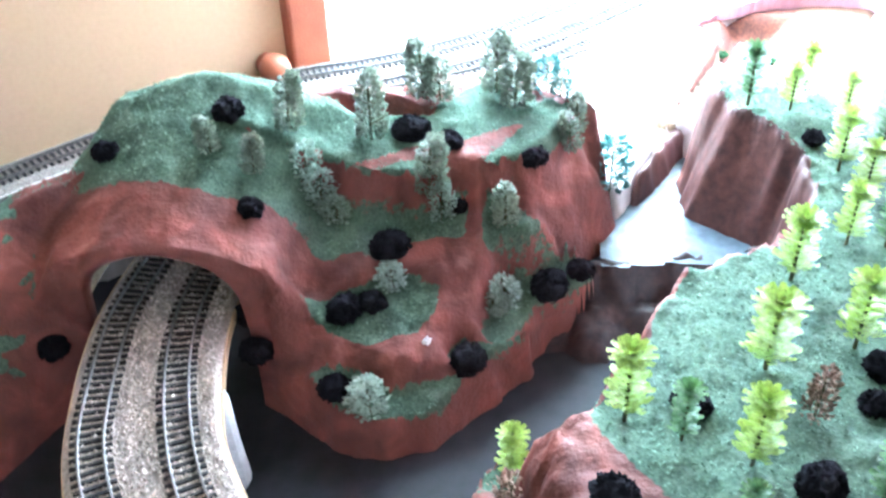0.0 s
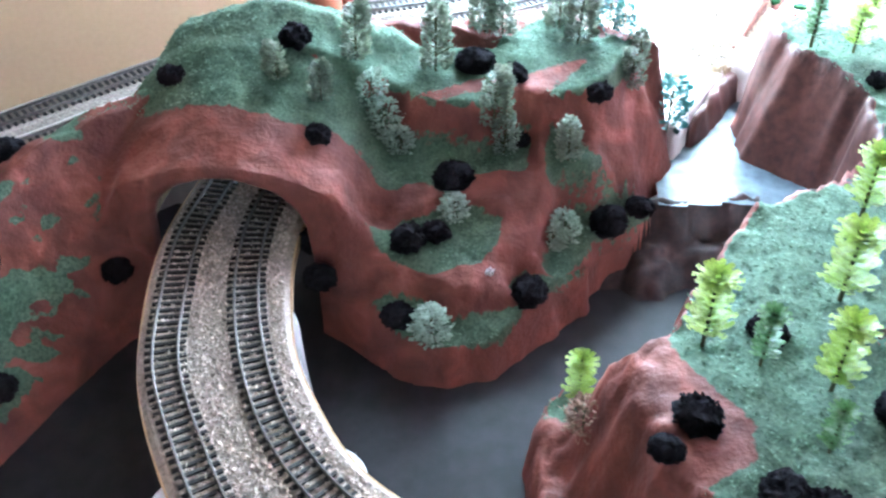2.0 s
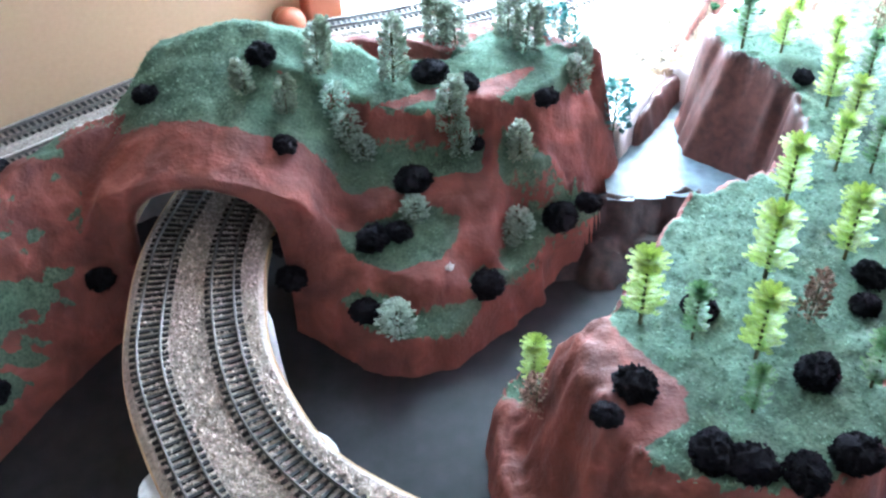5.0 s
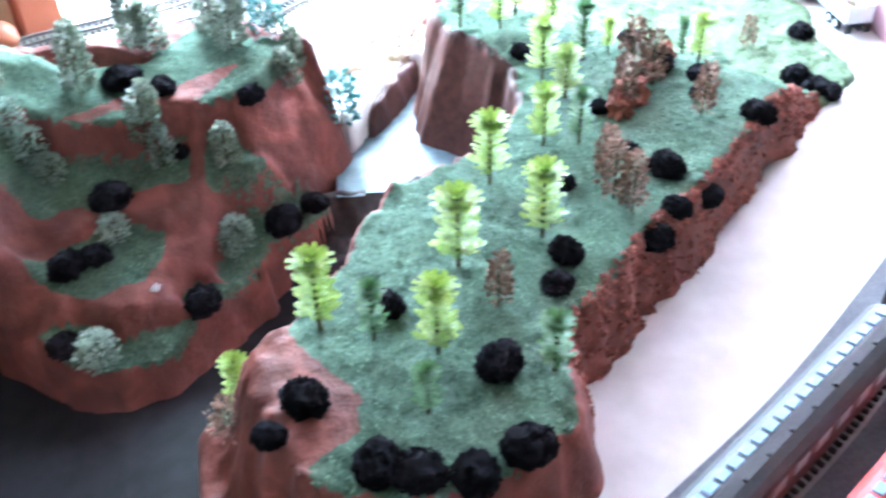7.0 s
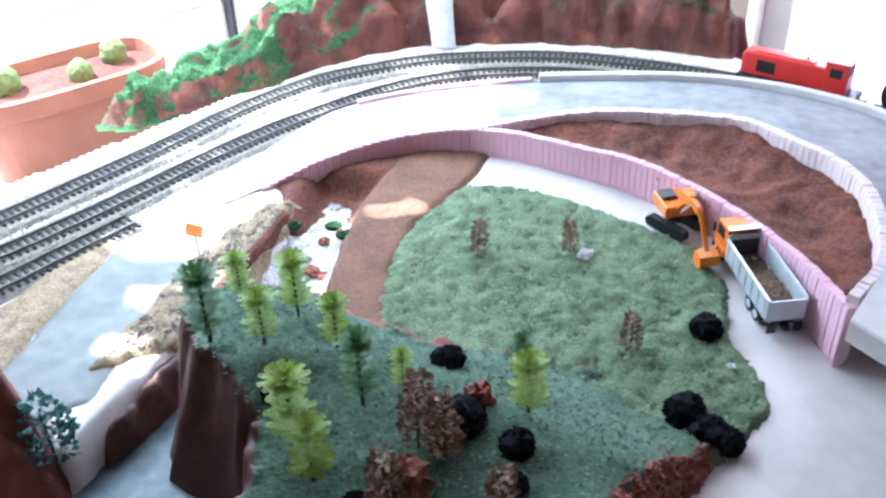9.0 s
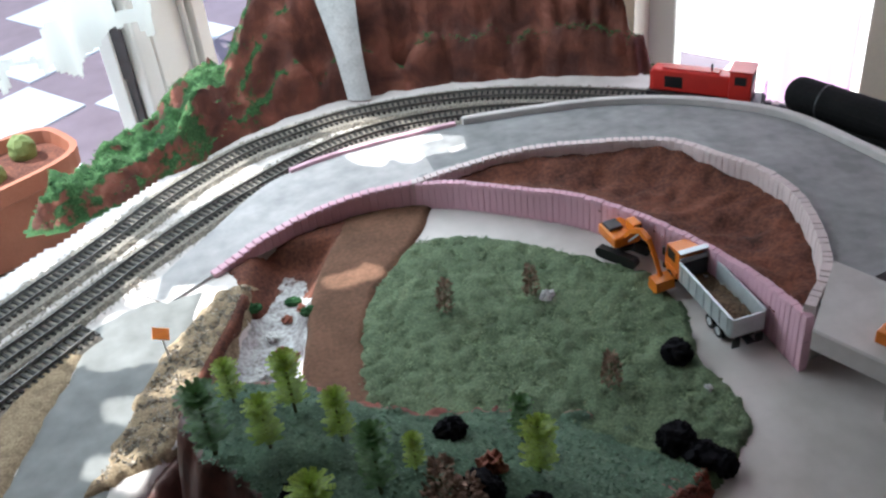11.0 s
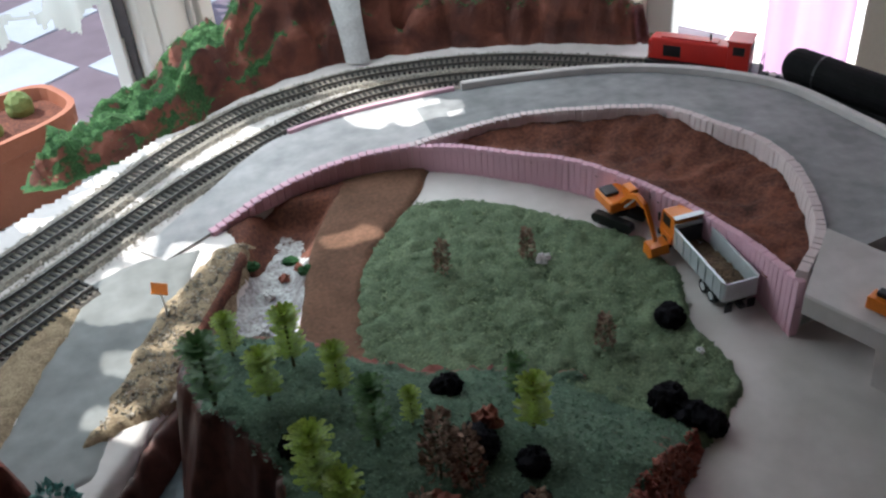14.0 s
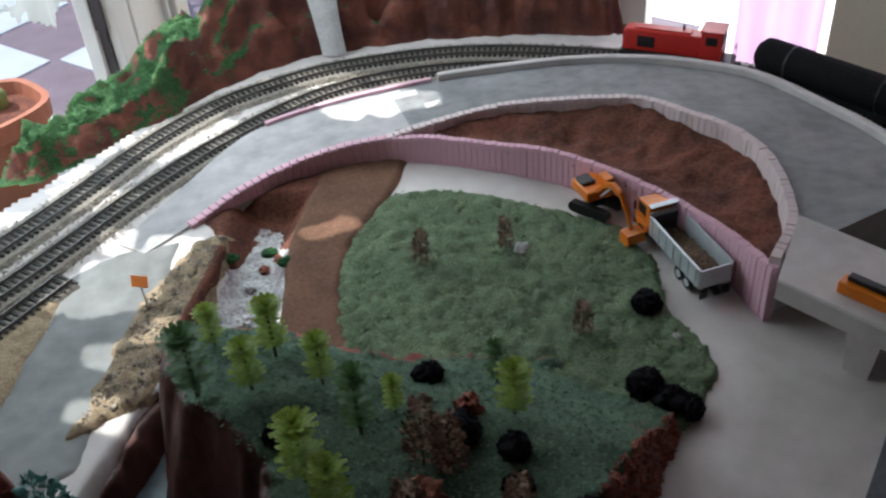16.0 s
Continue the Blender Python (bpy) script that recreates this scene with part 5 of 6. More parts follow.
def wheel(parent, x, y, r, w):
    wh = part("wheel", cyl(r, w, pose(x, y, r, 0, 90, 0), 18), TYRE, parent)
    part("rim", cyl(r * 0.55, w + 0.0008, pose(x, y, r, 0, 90, 0), 12), SILVER, wh)
    return wh


# dump truck, nose towards +y
truck = thing("dump_truck", Matrix.Translation((0.687, 0.844, 0.001)) @ Matrix.Rotation(radians(5.0), 4, "Z") @ Matrix.Diagonal((0.93, 0.98, 1.0, 1)), "orange-cab toy dump truck with a silver tipper body of gravel", "truck")
part("chassis", box(-0.009, 0.009, 0.002, 0.104, 0.007, 0.012, 0.001), BLACK, truck)
cab = part("cab", loft([[Vector((sx * 0.0135, y, z)) for y, z, sx in ((0.083, 0.010, s), (0.108, 0.010, s), (0.108, 0.020, s), (0.105, 0.034, s), (0.085, 0.036, s))] for s in (-1, 1)]), ORANGE, truck)
part("windscreen", loft([[Vector((s * 0.0118, 0.1082 - 0.003 * k, 0.0215 + 0.0115 * k)) + Vector((0, 0.0003, 0)) for k in (0, 1)] + [Vector((s * 0.0118, 0.1078 - 0.003 * k, 0.0215 + 0.0115 * k)) for k in (1, 0)] for s in (-1, 1)]), BLACK, cab)
for s in (-1, 1):
    part("side_window", box(s * 0.0134 - 0.0004, s * 0.0134 + 0.0004, 0.091, 0.103, 0.023, 0.0325), BLACK, cab)
    part("mirror", box(s * 0.0155 - 0.001, s * 0.0155 + 0.001, 0.106, 0.108, 0.022, 0.030, 0.0004), BLACK, cab)
    part("headlight", box(s * 0.010 - 0.0015, s * 0.010 + 0.0015, 0.108, 0.1087, 0.013, 0.016), SILVER, cab)
    part("fender", box(s * 0.0135 - 0.0012, s * 0.0135 + 0.0012, 0.086, 0.104, 0.009, 0.016, 0.0005), ORANGE, cab)
part("bumper", box(-0.014, 0.014, 0.108, 0.111, 0.006, 0.011, 0.0008), BLACK, cab)
body = part("tipper_floor", box(-0.0145, 0.0145, 0.0, 0.080, 0.013, 0.0145), SILVER, truck)
for s in (-1, 1):
    sd = part("tipper_side", box(s * 0.0150 - 0.0008, s * 0.0150 + 0.0008, 0.0, 0.080, 0.013, 0.030, 0.0003), SILVER, truck)
    part("top_rail", box(s * 0.0153 - 0.0012, s * 0.0153 + 0.0012, 0.0, 0.080, 0.030, 0.0315, 0.0004), SILVER, sd)
    for k in range(7):
        part("rib", box(s * 0.0160 - 0.0006, s * 0.0160 + 0.0006, 0.004 + k * 0.0118, 0.006 + k * 0.0118, 0.0135, 0.030), SILVER, sd)
part("tailgate", box(-0.0150, 0.0150, -0.0012, 0.0004, 0.013, 0.0305, 0.0004), SILVER, truck)
part("headboard", box(-0.0150, 0.0150, 0.0795, 0.081, 0.013, 0.034, 0.0004), SILVER, truck)
part("cab_guard", box(-0.0140, 0.0140, 0.081, 0.087, 0.0365, 0.0378, 0.0004), SILVER, truck)
load = [[Vector((-0.0140 + 0.0035 * i, 0.001 + 0.0049 * j, 0.015 + 0.008 * math.exp(-((j - 5) / 4.5) ** 2 - ((i - 4) / 3.6) ** 2) + 0.0018 * noise.noise((i * 1.3, j * 1.3, 0)))) for i in range(9)] for j in range(17)]
part("gravel_load", loft(load, closed=False), mat("load_gravel", (0.24, 0.16, 0.10), (0.08, 0.05, 0.035), 300, 0.95, 0, 0.8), truck)
part("inner_lining", box(-0.0141, 0.0141, 0.0785, 0.0794, 0.0146, 0.030), DARK_GREY, truck)
for x in (-0.0125, 0.0125):
    for y in (0.018, 0.031, 0.096):
        wheel(truck, x, y, 0.0062, 0.0045)
part("hitch", box(-0.003, 0.003, -0.006, 0.002, 0.007, 0.010, 0.0005), BLACK, truck)
part("mud_flap", box(-0.014, -0.007, -0.002, -0.001, 0.003, 0.011), BLACK, truck)
part("mud_flap", box(0.007, 0.014, -0.002, -0.001, 0.003, 0.011), BLACK, truck)

# excavator
ex = thing("excavator", Matrix.Translation((0.643, 0.983, 0.003)) @ Matrix.Rotation(radians(9), 4, "Z"), "orange toy excavator on black crawler tracks with its bucket down", "excavator")
for s in (-1, 1):
    ring = []
    for k in range(24):
        a = 2 * math.pi * k / 24
        ring.append((0.0155 * (1 if math.cos(a) > 0 else -1) + 0.0048 * math.cos(a), 0.0052 + 0.0050 * math.sin(a)))
    part("crawler", loft([[Vector((x, s * 0.0115 + w, z)) for x, z in ring] for w in (-0.0035, 0.0035)]), BLACK, ex).rotation_euler = (0, 0, radians(-62))
part("turntable", cyl(0.008, 0.004, pose(0, 0, 0.0115), 20), BLACK, ex)
house = part("house", box(-0.013, 0.013, -0.006, 0.024, 0.0135, 0.024, 0.002), ORANGE, ex)
part("counterweight", box(-0.012, 0.012, 0.018, 0.027, 0.0138, 0.022, 0.003), ORANGE, house)
cabx = part("operator_cab", box(0.004, 0.0125, -0.008, 0.006, 0.024, 0.034, 0.0012), ORANGE, ex)
part("cab_window", box(0.0048, 0.0117, -0.0086, -0.0078, 0.0255, 0.0325), BLACK, cabx)
part("cab_window", box(0.0122, 0.0129, -0.006, 0.004, 0.0255, 0.0325), BLACK, cabx)
part("engine_cover", box(-0.011, 0.002, 0.006, 0.020, 0.024, 0.027, 0.001), DARK_GREY, house)


def bent(pts, w, h):
    return loft([[Vector(p) + Vector((sx * w, 0, sz * h)) for sx, sz in ((-1, -1), (1, -1), (1, 1), (-1, 1))] for p in pts])


boom = part("boom", bent([(-0.002, -0.002, 0.020), (-0.001, -0.016, 0.036), (0.000, -0.026, 0.041), (0.001, -0.038, 0.038)], 0.0022, 0.0024), ORANGE, ex)
part("hydraulic_ram", tube((-0.0015, -0.010, 0.021), (-0.0005, -0.024, 0.037), 0.0010), SILVER, boom)
stick = part("stick", bent([(0.001, -0.036, 0.040), (0.002, -0.046, 0.026), (0.002, -0.055, 0.012)], 0.0018, 0.0018), ORANGE, ex)
bucket = part("bucket", loft([[Vector((x, y, z)) for y, z in ((-0.051, 0.013), (-0.062, 0.012), (-0.064, 0.004), (-0.056, -0.0015), (-0.050, 0.003))] for x in (-0.0065, 0.0105)]), ORANGE, ex)
for k in range(4):
    part("tooth", box(-0.005 + k * 0.0042, -0.0035 + k * 0.0042, -0.0520, -0.0495, -0.0015, 0.0005), ORANGE, bucket)

# orange warning sign
sign = thing("road_sign", Matrix.Translation((0.249, 0.969, 0.004)) @ Matrix.Rotation(radians(12), 4, "Z"), "orange diamond warning sign on a thin post", "sign")
part("post", cyl(0.0007, 0.026, pose(0, 0, 0.013), 8), SILVER, sign)
part("plate", box(-0.0068, 0.0068, -0.0006, 0.0006, -0.0052, 0.0052, 0.0003), ORANGE, sign).matrix_basis = Matrix.Translation((0, -0.001, 0.029)) @ Matrix.Rotation(radians(28), 4, "Y") @ Matrix.Rotation(radians(-62), 4, "X")

# orange barrier at the bridge's end
bar = thing("barrier_block", Matrix.Translation((0.745, 0.757, 0.058)) @ Matrix.Rotation(math.atan2(-0.86, 0.51), 4, "Z"), "small orange block with a black top on the bridge", "block")
part("base_block", box(-0.012, 0.040, -0.006, 0.006, 0.0, 0.010, 0.001), ORANGE, bar)
part("top_rail", box(-0.008, 0.040, -0.002, 0.005, 0.010, 0.014, 0.001), BLACK, bar)

# ---- trains ----


def bogie(parent, x, z0=0.008):
    bg = part("bogie", box(x - 0.016, x + 0.016, -0.010, 0.010, z0 + 0.004, z0 + 0.009, 0.001), BLACK, parent)
    for dx in (-0.010, 0.010):
        for s in (-1, 1):
            part("wheel", cyl(0.0055, 0.002, pose(x + dx, s * GAUGE / 2, z0 + 0.0055, 90, 0, 0), 16), BLACK, bg)
    return bg


def on_track(a, b, z=0.0):
    """A pose on the chord from a to b, x running from a towards b."""
    c = ((a[0] + b[0]) / 2, (a[1] + b[1]) / 2, z)
    return Matrix.Translation(c) @ Matrix.Rotation(math.atan2(b[1] - a[1], b[0] - a[0]), 4, "Z")


loco = thing("locomotive", on_track((0.772, 1.251), (0.872, 1.172)) @ Matrix.Diagonal((0.76, 1.0, 1.06, 1)), "red switcher locomotive with a black underframe on the main line", "locomotive", "trains")
part("underframe", box(-0.080, 0.080, -0.0135, 0.0135, 0.014, 0.019, 0.001), BLACK, loco)
hood = part("hood", box(-0.074, 0.036, -0.0095, 0.0095, 0.019, 0.042, 0.002), RED, loco)
part("nose", box(-0.077, -0.073, -0.0085, 0.0085, 0.019, 0.039, 0.001), RED, hood)
part("roof_hatch", box(-0.060, 0.020, -0.006, 0.006, 0.042, 0.0435, 0.0006), RED, hood)
part("exhaust_stack", cyl(0.0016, 0.008, pose(0.008, 0, 0.046), 10), BLACK, hood)
part("louvre", box(-0.055, -0.030, -0.0100, -0.0094, 0.024, 0.036), BLACK, hood)
cb = part("cab", box(0.036, 0.066, -0.0135, 0.0135, 0.019, 0.049, 0.001), RED, loco)
part("cab_roof", box(0.034, 0.068, -0.0145, 0.0145, 0.049, 0.0508, 0.0008), RED, cb)
for s in (-1, 1):
    part("cab_window", box(0.043, 0.059, s * 0.0136 - 0.0003, s * 0.0136 + 0.0003, 0.036, 0.045), BLACK, cb)
part("cab_window", box(0.0656, 0.0664, -0.010, 0.010, 0.037, 0.045), BLACK, cb)
part("end_platform", box(0.066, 0.082, -0.0135, 0.0135, 0.0135, 0.0165, 0.0005), BLACK, loco)
bm = tube((0.081, -0.012, 0.016), (0.081, -0.012, 0.032), 0.0005, seg=6)
tube((0.081, 0.012, 0.016), (0.081, 0.012, 0.032), 0.0005, bm, 6)
tube((0.081, -0.012, 0.031), (0.081, 0.012, 0.031), 0.0005, bm, 6)
part("handrail", bm, BLACK, loco)
part("fuel_tank", box(-0.018, 0.018, -0.011, 0.011, 0.009, 0.0145, 0.002), BLACK, loco)
for x in (-0.052, 0.052):
    bogie(loco, x)
part("coupler", box(0.080, 0.092, -0.002, 0.002, 0.013, 0.016, 0.0005), BLACK, loco)

tank = thing("tank_wagon", on_track((0.886, 1.158), (0.972, 0.990)), "long black tank wagon coupled behind the locomotive", "wagon", "trains")
rings = []
for x, r in ((-0.090, 0.006), (-0.088, 0.013), (-0.083, 0.0175), (-0.078, 0.0185), (0.078, 0.0185), (0.083, 0.0175), (0.088, 0.013), (0.090, 0.006)):
    rings.append([Vector((x, r * math.cos(a), 0.034 + r * math.sin(a))) for a in [2 * math.pi * k / 24 for k in range(24)]])
vessel = part("tank", loft(rings), mat("sooty_black", (0.010, 0.009, 0.010), (0.005, 0.005, 0.005), 60, 0.8, 0, 0.3, 300, spec=0.15), tank, smooth=False)
for x in (-0.05, 0.05):
    part("band", loft([[Vector((x + dx, 0.0190 * math.cos(a), 0.034 + 0.0190 * math.sin(a))) for a in [2 * math.pi * k / 24 for k in range(24)]] for dx in (-0.001, 0.001)]), BLACK, vessel)
part("underframe", box(-0.088, 0.088, -0.010, 0.010, 0.013, 0.018, 0.001), BLACK, tank)
for x in (-0.062, 0.062):
    bogie(tank, x)
part("coupler", box(-0.100, -0.088, -0.002, 0.002, 0.013, 0.016, 0.0005), BLACK, tank)

# near tracks on a grey base, with coaches
NEAR = [(0.100, 0.135), (0.250, 0.255), (0.358, 0.337), (0.454, 0.412), (0.550, 0.502), (0.615, 0.567), (0.744, 0.694), (0.860, 0.820)]
near = spline([(x, y, 0) for x, y in NEAR], 0.012)
tagged(part("track_base", sweep(near, [(0.0, -0.002), (0.0, 0.004), (-0.19, 0.004), (-0.19, -0.002)]), BASE_GREY), "dark grey painted track base", "track base", kind="structure")


def shifted(pts, d):
    return [((p + n * d).x, (p + n * d).y) for p, t, n in frames_along(pts)][::6]


N1, N2 = shifted(near, -0.036), shifted(near, -0.094)
for line in (N1, N2):
    tr_near = track("railway_track", line, "station track on a dark grey base", 0.016, False, ROAD)
    tr_near.location.z = 0.0045


PANEL_BLUE = mat("pale_blue_panel", (0.30, 0.40, 0.52), (0.20, 0.28, 0.38), 80, 0.4, 0, 0.05)


def coach(a, b, body_mat, roof_mat, label, windows=10, L=None):
    L = L or math.dist(a, b)
    th = thing("coach", on_track(a, b, 0.0045), label, "coach", "trains")
    part("body", box(-L / 2, L / 2, -0.0145, 0.0145, 0.014, 0.042, 0.001), body_mat, th)
    prof = [(-0.0155, 0.0415), (-0.0145, 0.0455), (-0.011, 0.0490), (-0.006, 0.0510), (0.0, 0.0516), (0.006, 0.0510), (0.011, 0.0490), (0.0145, 0.0455), (0.0155, 0.0415)]
    roof = part("roof", loft([[Vector((x, y * k, 0.0415 + (z - 0.0415) * k)) for y, z in prof] for x, k in ((-L / 2 - 0.002, 0.93), (-L / 2 + 0.001, 1.0), (L / 2 - 0.001, 1.0), (L / 2 + 0.002, 0.93))]), roof_mat, th, smooth=False)
    for k in range(windows):
        x = -L / 2 + L * (k + 0.5) / windows
        for s in (-1, 1):
            part("window", box(x - L / windows * 0.3, x + L / windows * 0.3, s * 0.0146 - 0.0003, s * 0.0146 + 0.0003, 0.028, 0.037), SILVER, th)
        part("vent", box(x - 0.0012, x + 0.0012, -0.0062, -0.0038, 0.0495, 0.0522, 0.0004), BLACK, roof)
        for q in (-0.25, 0.25):
            part("roof_panel", box(-L / windows * 0.19, L / windows * 0.19, -0.0028, 0.0028, -0.0008, 0.0008, 0.0003), PANEL_BLUE, roof).matrix_basis = Matrix.Translation((x + q * L / windows, 0.0045, 0.0513)) @ Matrix.Rotation(-0.1, 4, "X")
    for x in (-L / 2 + 0.03, L / 2 - 0.03):
        bogie(th, x)
    part("gangway", box(L / 2, L / 2 + 0.004, -0.008, 0.008, 0.014, 0.043, 0.001), BLACK, th)
    return th


def along(pts, i, j):
    return pts[i], pts[j]


near1 = spline([(x, y, 0) for x, y in N1], 0.01)
near2 = spline([(x, y, 0) for x, y in N2], 0.01)
P1 = [(p.x, p.y) for p in near1]
P2 = [(p.x, p.y) for p in near2]
MAROON = mat("maroon_side", (0.16, 0.03, 0.03), (0.11, 0.02, 0.02), 40, 0.4, 0, 0.02, spec=0.5)
coach(P1[28], P1[50], MAROON, DARK_GREY, "maroon coach with a dark grey roof on the station track")
coach(P1[53], P1[67], DARK_GREY, DARK_GREY, "dark grey coach on the station track")
coach(P2[25], P2[47], RED, RED, "bright red coach on the outer station track")
sw = thing("yellow_wagon", on_track(P1[68], P1[73], 0.0045), "short yellow wagon at the head of the coaches", "wagon", "trains")
part("body", box(-0.024, 0.024, -0.014, 0.014, 0.014, 0.040, 0.002), YELLOW, sw)
part("roof", box(-0.025, 0.025, -0.015, 0.015, 0.040, 0.044, 0.002), YELLOW, sw)
part("window", box(-0.018, 0.018, 0.0138, 0.0145, 0.026, 0.036), BLACK, sw)
bogie(sw, 0.0)

# ---- planter ----
pot = thing("planter", Matrix.Translation((0.018, 1.372, -0.105)) @ Matrix.Rotation(radians(ROOM_TURN - 8), 4, "Z"), "long terracotta planter trough with soil and small cacti", "planter")


def trough(L, W, z, bm_pts=28):
    return [Vector((L * (abs(math.cos(a)) ** 0.55) * (1 if math.cos(a) > 0 else -1), W * (abs(math.sin(a)) ** 0.55) * (1 if math.sin(a) > 0 else -1), z)) for a in [2 * math.pi * k / bm_pts for k in range(bm_pts)]]


part("bowl", loft([trough(0.100, 0.045, 0.0), trough(0.112, 0.055, 0.08), trough(0.118, 0.060, 0.083), trough(0.120, 0.062, 0.105), trough(0.112, 0.055, 0.105), trough(0.108, 0.050, 0.085)], caps=False), TERRA, pot, smooth=False)
part("soil", loft([trough(0.110, 0.052, 0.090), trough(0.055, 0.026, 0.094), trough(0.002, 0.001, 0.094)], caps=False), EARTH, pot)
for x, y, r in ((-0.06, 0.01, 0.018), (0.02, -0.012, 0.014), (0.07, 0.015, 0.016)):
    c = part("cactus", clump(x * 40, r, r, r * 1.2, 0.1), mat("cactus_green", (0.20, 0.24, 0.08), (0.12, 0.16, 0.05), 90, 0.7), pot)
    c.location = (x, y, 0.092)
ledge = tagged(room_box("pot_ledge", 0.60, 1.12, 0.803, 1.16, -0.145, -0.108, WHITE_PAINT, bev=0.003), "white painted ledge below the open door", "ledge", kind="structure")

# ---- loose cover ----


def scatter(name, pts, normals_up, size, material, seed, label, category, tall=0.0):
    """Many tiny grains or fibres in one mesh."""
    rng = np.random.RandomState(seed)
    n = len(pts)
    if tall:
        a = rng.uniform(0, 2 * np.pi, n)
        w = size * 0.35
        dx, dy = np.cos(a) * w, np.sin(a) * w
        lean = rng.uniform(-1, 1, (n, 2)) * tall * 1.3
        h = tall * rng.uniform(0.1, 0.55, n)
        v = np.stack([pts + np.stack([dx, dy, 0 * dx], -1), pts - np.stack([dx, dy, 0 * dx], -1), pts + np.stack([lean[:, 0], lean[:, 1], h], -1)], 1).reshape(-1, 3)
        f = np.arange(3 * n).reshape(-1, 3)
    else:
        base = np.array([(1, 1, 1), (1, -1, -1), (-1, 1, -1), (-1, -1, 1)]) * 0.6
        s = (size * rng.uniform(0.45, 1.25, n))[:, None, None]
        jit = rng.uniform(0.5, 1.4, (n, 4, 3))
        a = rng.uniform(0, 2 * np.pi, n)
        ca, sa = np.cos(a)[:, None], np.sin(a)[:, None]
        q = base[None] * jit
        q = np.stack([q[..., 0] * ca - q[..., 1] * sa, q[..., 0] * sa + q[..., 1] * ca, q[..., 2] * 0.7], -1)
        v = (pts[:, None, :] + q * s).reshape(-1, 3)
        f = (np.arange(n)[:, None, None] * 4 + np.array([(0, 1, 2), (0, 3, 1), (0, 2, 3), (1, 3, 2)])[None]).reshape(-1, 3)
    me = bpy.data.meshes.new(name)
    me.from_pydata(v, [], f)
    me.materials.append(material)
    me.update()
    return tagged(new(name, me), label, category, kind="stuff")


def strip_points(line, half, n, seed, z):
    rng = np.random.RandomState(seed)
    fr = frames_along(line)
    out = []
    for i, o, j in zip(rng.randint(0, len(fr), n), rng.uniform(-half, half * 0.8, n), rng.uniform(-0.006, 0.006, n)):
        p, t, nn = fr[i]
        out.append((p.x + nn.x * o + t.x * j, p.y + nn.y * o + t.y * j, z))
    return np.array(out)


scatter("ballast_grains", np.concatenate([strip_points(mid, 0.050, 11000, 5, 0.0030), strip_points(mid, 0.050, 4500, 17, 0.0044)]), None, 0.0019, GRAIN, 6, "loose tan and brown ballast grains on the viaduct", "ballast")
GRAVEL = mat("gravel_grain", (0.42, 0.36, 0.30), (0.15, 0.125, 0.10), 90, 0.9, 0, 0.2, 500, island=0.5)
ga = spline([(x, y, 0) for x, y in TRACK_A[4:16]], 0.01)
gb = spline([(x, y, 0) for x, y in TRACK_B[4:]], 0.01)
scatter("track_gravel", np.concatenate([strip_points(ga, 0.03, 9000, 7, 0.0030), strip_points(gb, 0.03, 8000, 8, 0.0030)]), None, 0.0016, GRAVEL, 9, "loose grey-brown gravel along the main lines", "gravel")


def cover(fn, box4, n, seed, limit, extra=0.001):
    rng = np.random.RandomState(seed)
    x, y = rng.uniform(box4[0], box4[1], n)[None], rng.uniform(box4[2], box4[3], n)[None]
    z, d = fn(x, y)
    e = 0.003
    sl = np.hypot(fn(x + e, y)[0] - z, fn(x, y + e)[0] - z) / e
    ok = (d > 0.004) & (sl < limit)
    return np.stack([x[ok], y[ok], z[ok] + extra], -1)


def mat_fn(x, y):
    return ground_z(x, y) + 0.003, inside_depth(x, y, MAT)


FIBRE = mat("turf_fibre", (0.170, 0.250, 0.175), (0.095, 0.150, 0.105), 60, 0.95, 0, 0.0, island=0.28)
FIBRE_BACK = mat("moss_fibre", (0.085, 0.175, 0.065), (0.03, 0.07, 0.027), 60, 0.95, 0, 0.0, island=0.45)


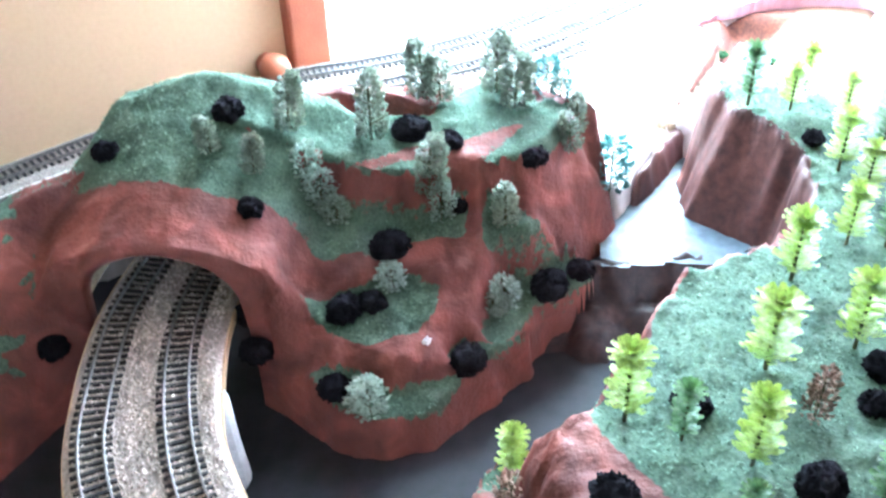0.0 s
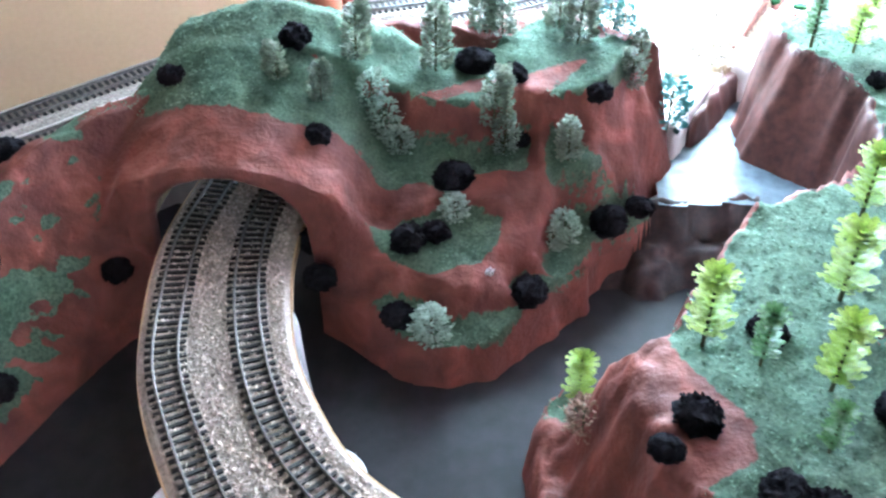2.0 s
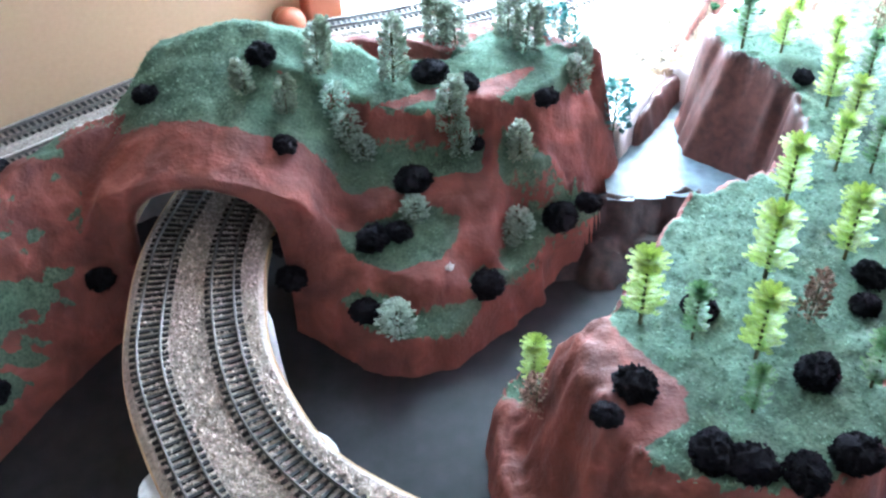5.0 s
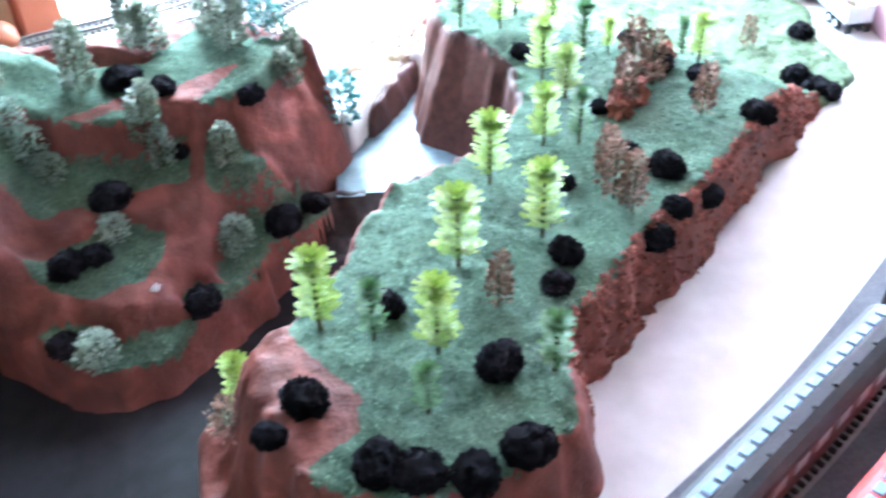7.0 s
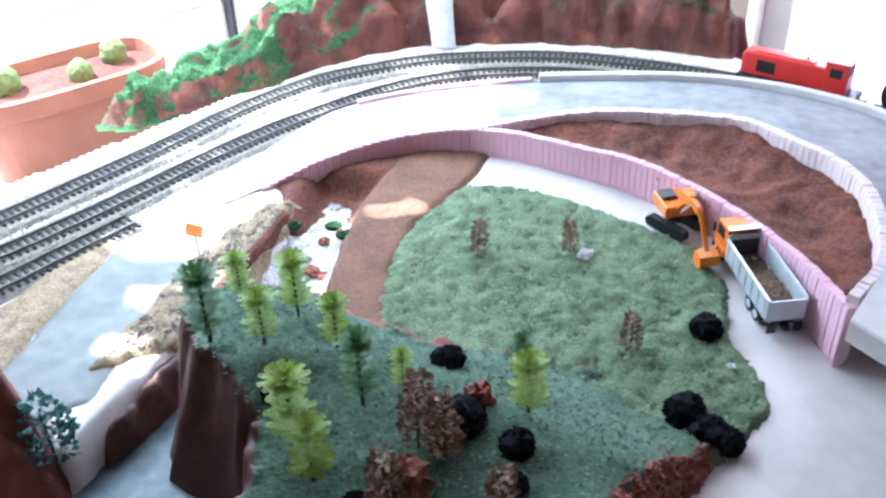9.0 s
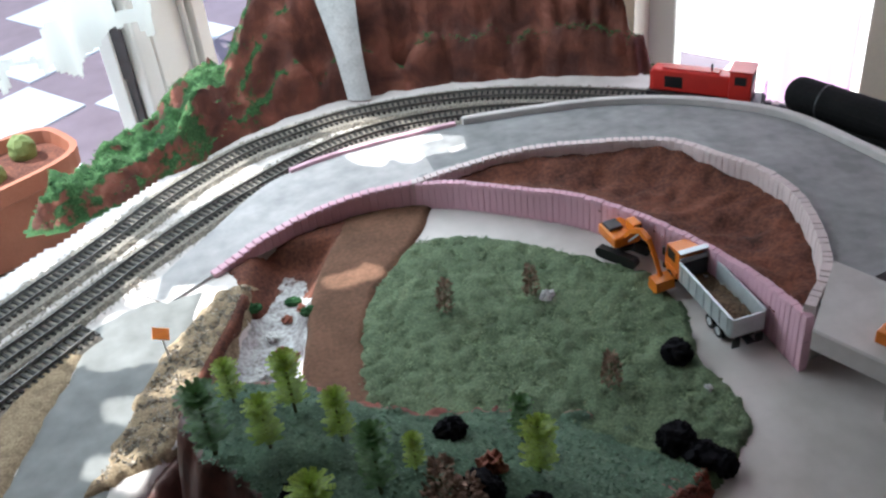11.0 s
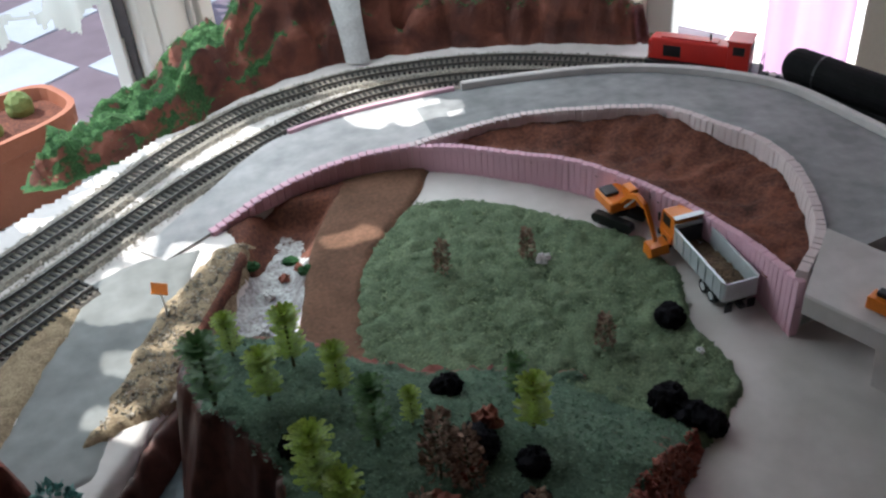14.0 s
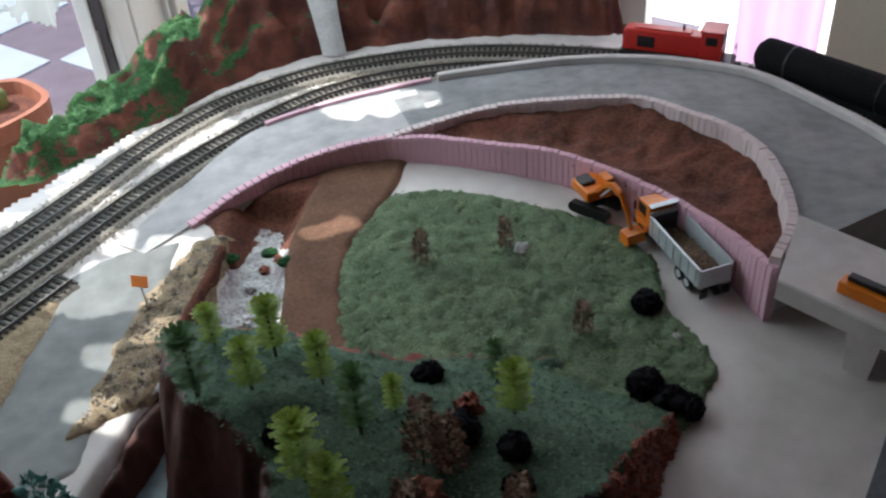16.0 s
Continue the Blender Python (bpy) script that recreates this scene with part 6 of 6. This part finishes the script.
def turfed_hill(x, y):
    z, d = hill_z(x, y)
    shelf = np.max([on_pocket(x, y, p)[0] for p in POCKETS], axis=0) > 0.6
    flat = ((x < -0.07) & (y > 0.63)) | (d > 0.095 - 0.06 * smooth(0.05, 0.15, x + 0.3 * (y - 0.6))) & (inside_depth(x, y, BARE_STRIP) < 0.002)
    bare = ((tunnel_side(x, y) < 0.112) & (y < 0.635)) | ~(shelf | flat)
    return z, np.where(bare, -1.0, d)


def turfed_mesa(x, y):
    z, d = mesa_z(x, y)
    rim = ((x - 0.25) * 0.69 - (y - 0.54) * 0.72 < -0.01) & (y > 0.52) & (d < 0.024)
    return z, np.where((inside_depth(x, y, BARE) > -0.004) | rim, -1.0, d)


fibres = np.concatenate([cover(turfed_hill, (-0.42, 0.22, 0.40, 0.85), 26000, 1, 0.9, 0.0), cover(turfed_mesa, (0.06, 0.64, 0.29, 0.88), 42000, 2, 0.9, 0.0)])
scatter("turf_fibres", fibres, None, 0.0035, FIBRE, 4, "short green turf fibres", "grass", tall=0.0026)
LAWN_FIBRE = mat("lawn_blade", (0.245, 0.31, 0.185), (0.13, 0.17, 0.10), 45, 0.95, 0, 0.0, island=0.3)
scatter("lawn_fibres", cover(mat_fn, (0.39, 0.67, 0.70, 1.08), 26000, 3, 1.0, 0.0), None, 0.0035, LAWN_FIBRE, 14, "short grey-green lawn fibres on the mat", "grass", tall=0.004)
scatter("moss_fibres", cover(far_z, (0.08, 0.85, 1.2, 1.6), 60000, 5, 1.3, 0.0), None, 0.0036, FIBRE_BACK, 10, "bright green moss fibres on the back rocks", "moss", tall=0.0042)
scatter("sand_grains", cover(lambda x, y: (ground_z(x, y) + 0.005, inside_depth(x, y, SAND_AREA)), (0.18, 0.33, 0.83, 1.07), 5000, 11, 3.0, 0.0), None, 0.002, GRAVEL, 12, "coarse sandy gravel grains", "gravel")


def crumbled(x, y):
    z, d = mesa_z(x, y)
    side = (x - 0.335) * 0.69 - (y - 0.43) * 0.72
    return z, np.where((side > -0.035) & (y > 0.40) & (d < 0.024) & (z > -0.002), d + 0.006, -1.0)


CRUMB = mat("red_crumb", (0.36, 0.12, 0.085), (0.17, 0.06, 0.05), 60, 0.9, 0, 0.2, 400, island=0.35)
scatter("red_crumbs", cover(crumbled, (0.32, 0.64, 0.40, 0.76), 30000, 15, 9.0, 0.0), None, 0.0028, CRUMB, 16, "crumbly red ground foam along the mesa's edge", "soil")
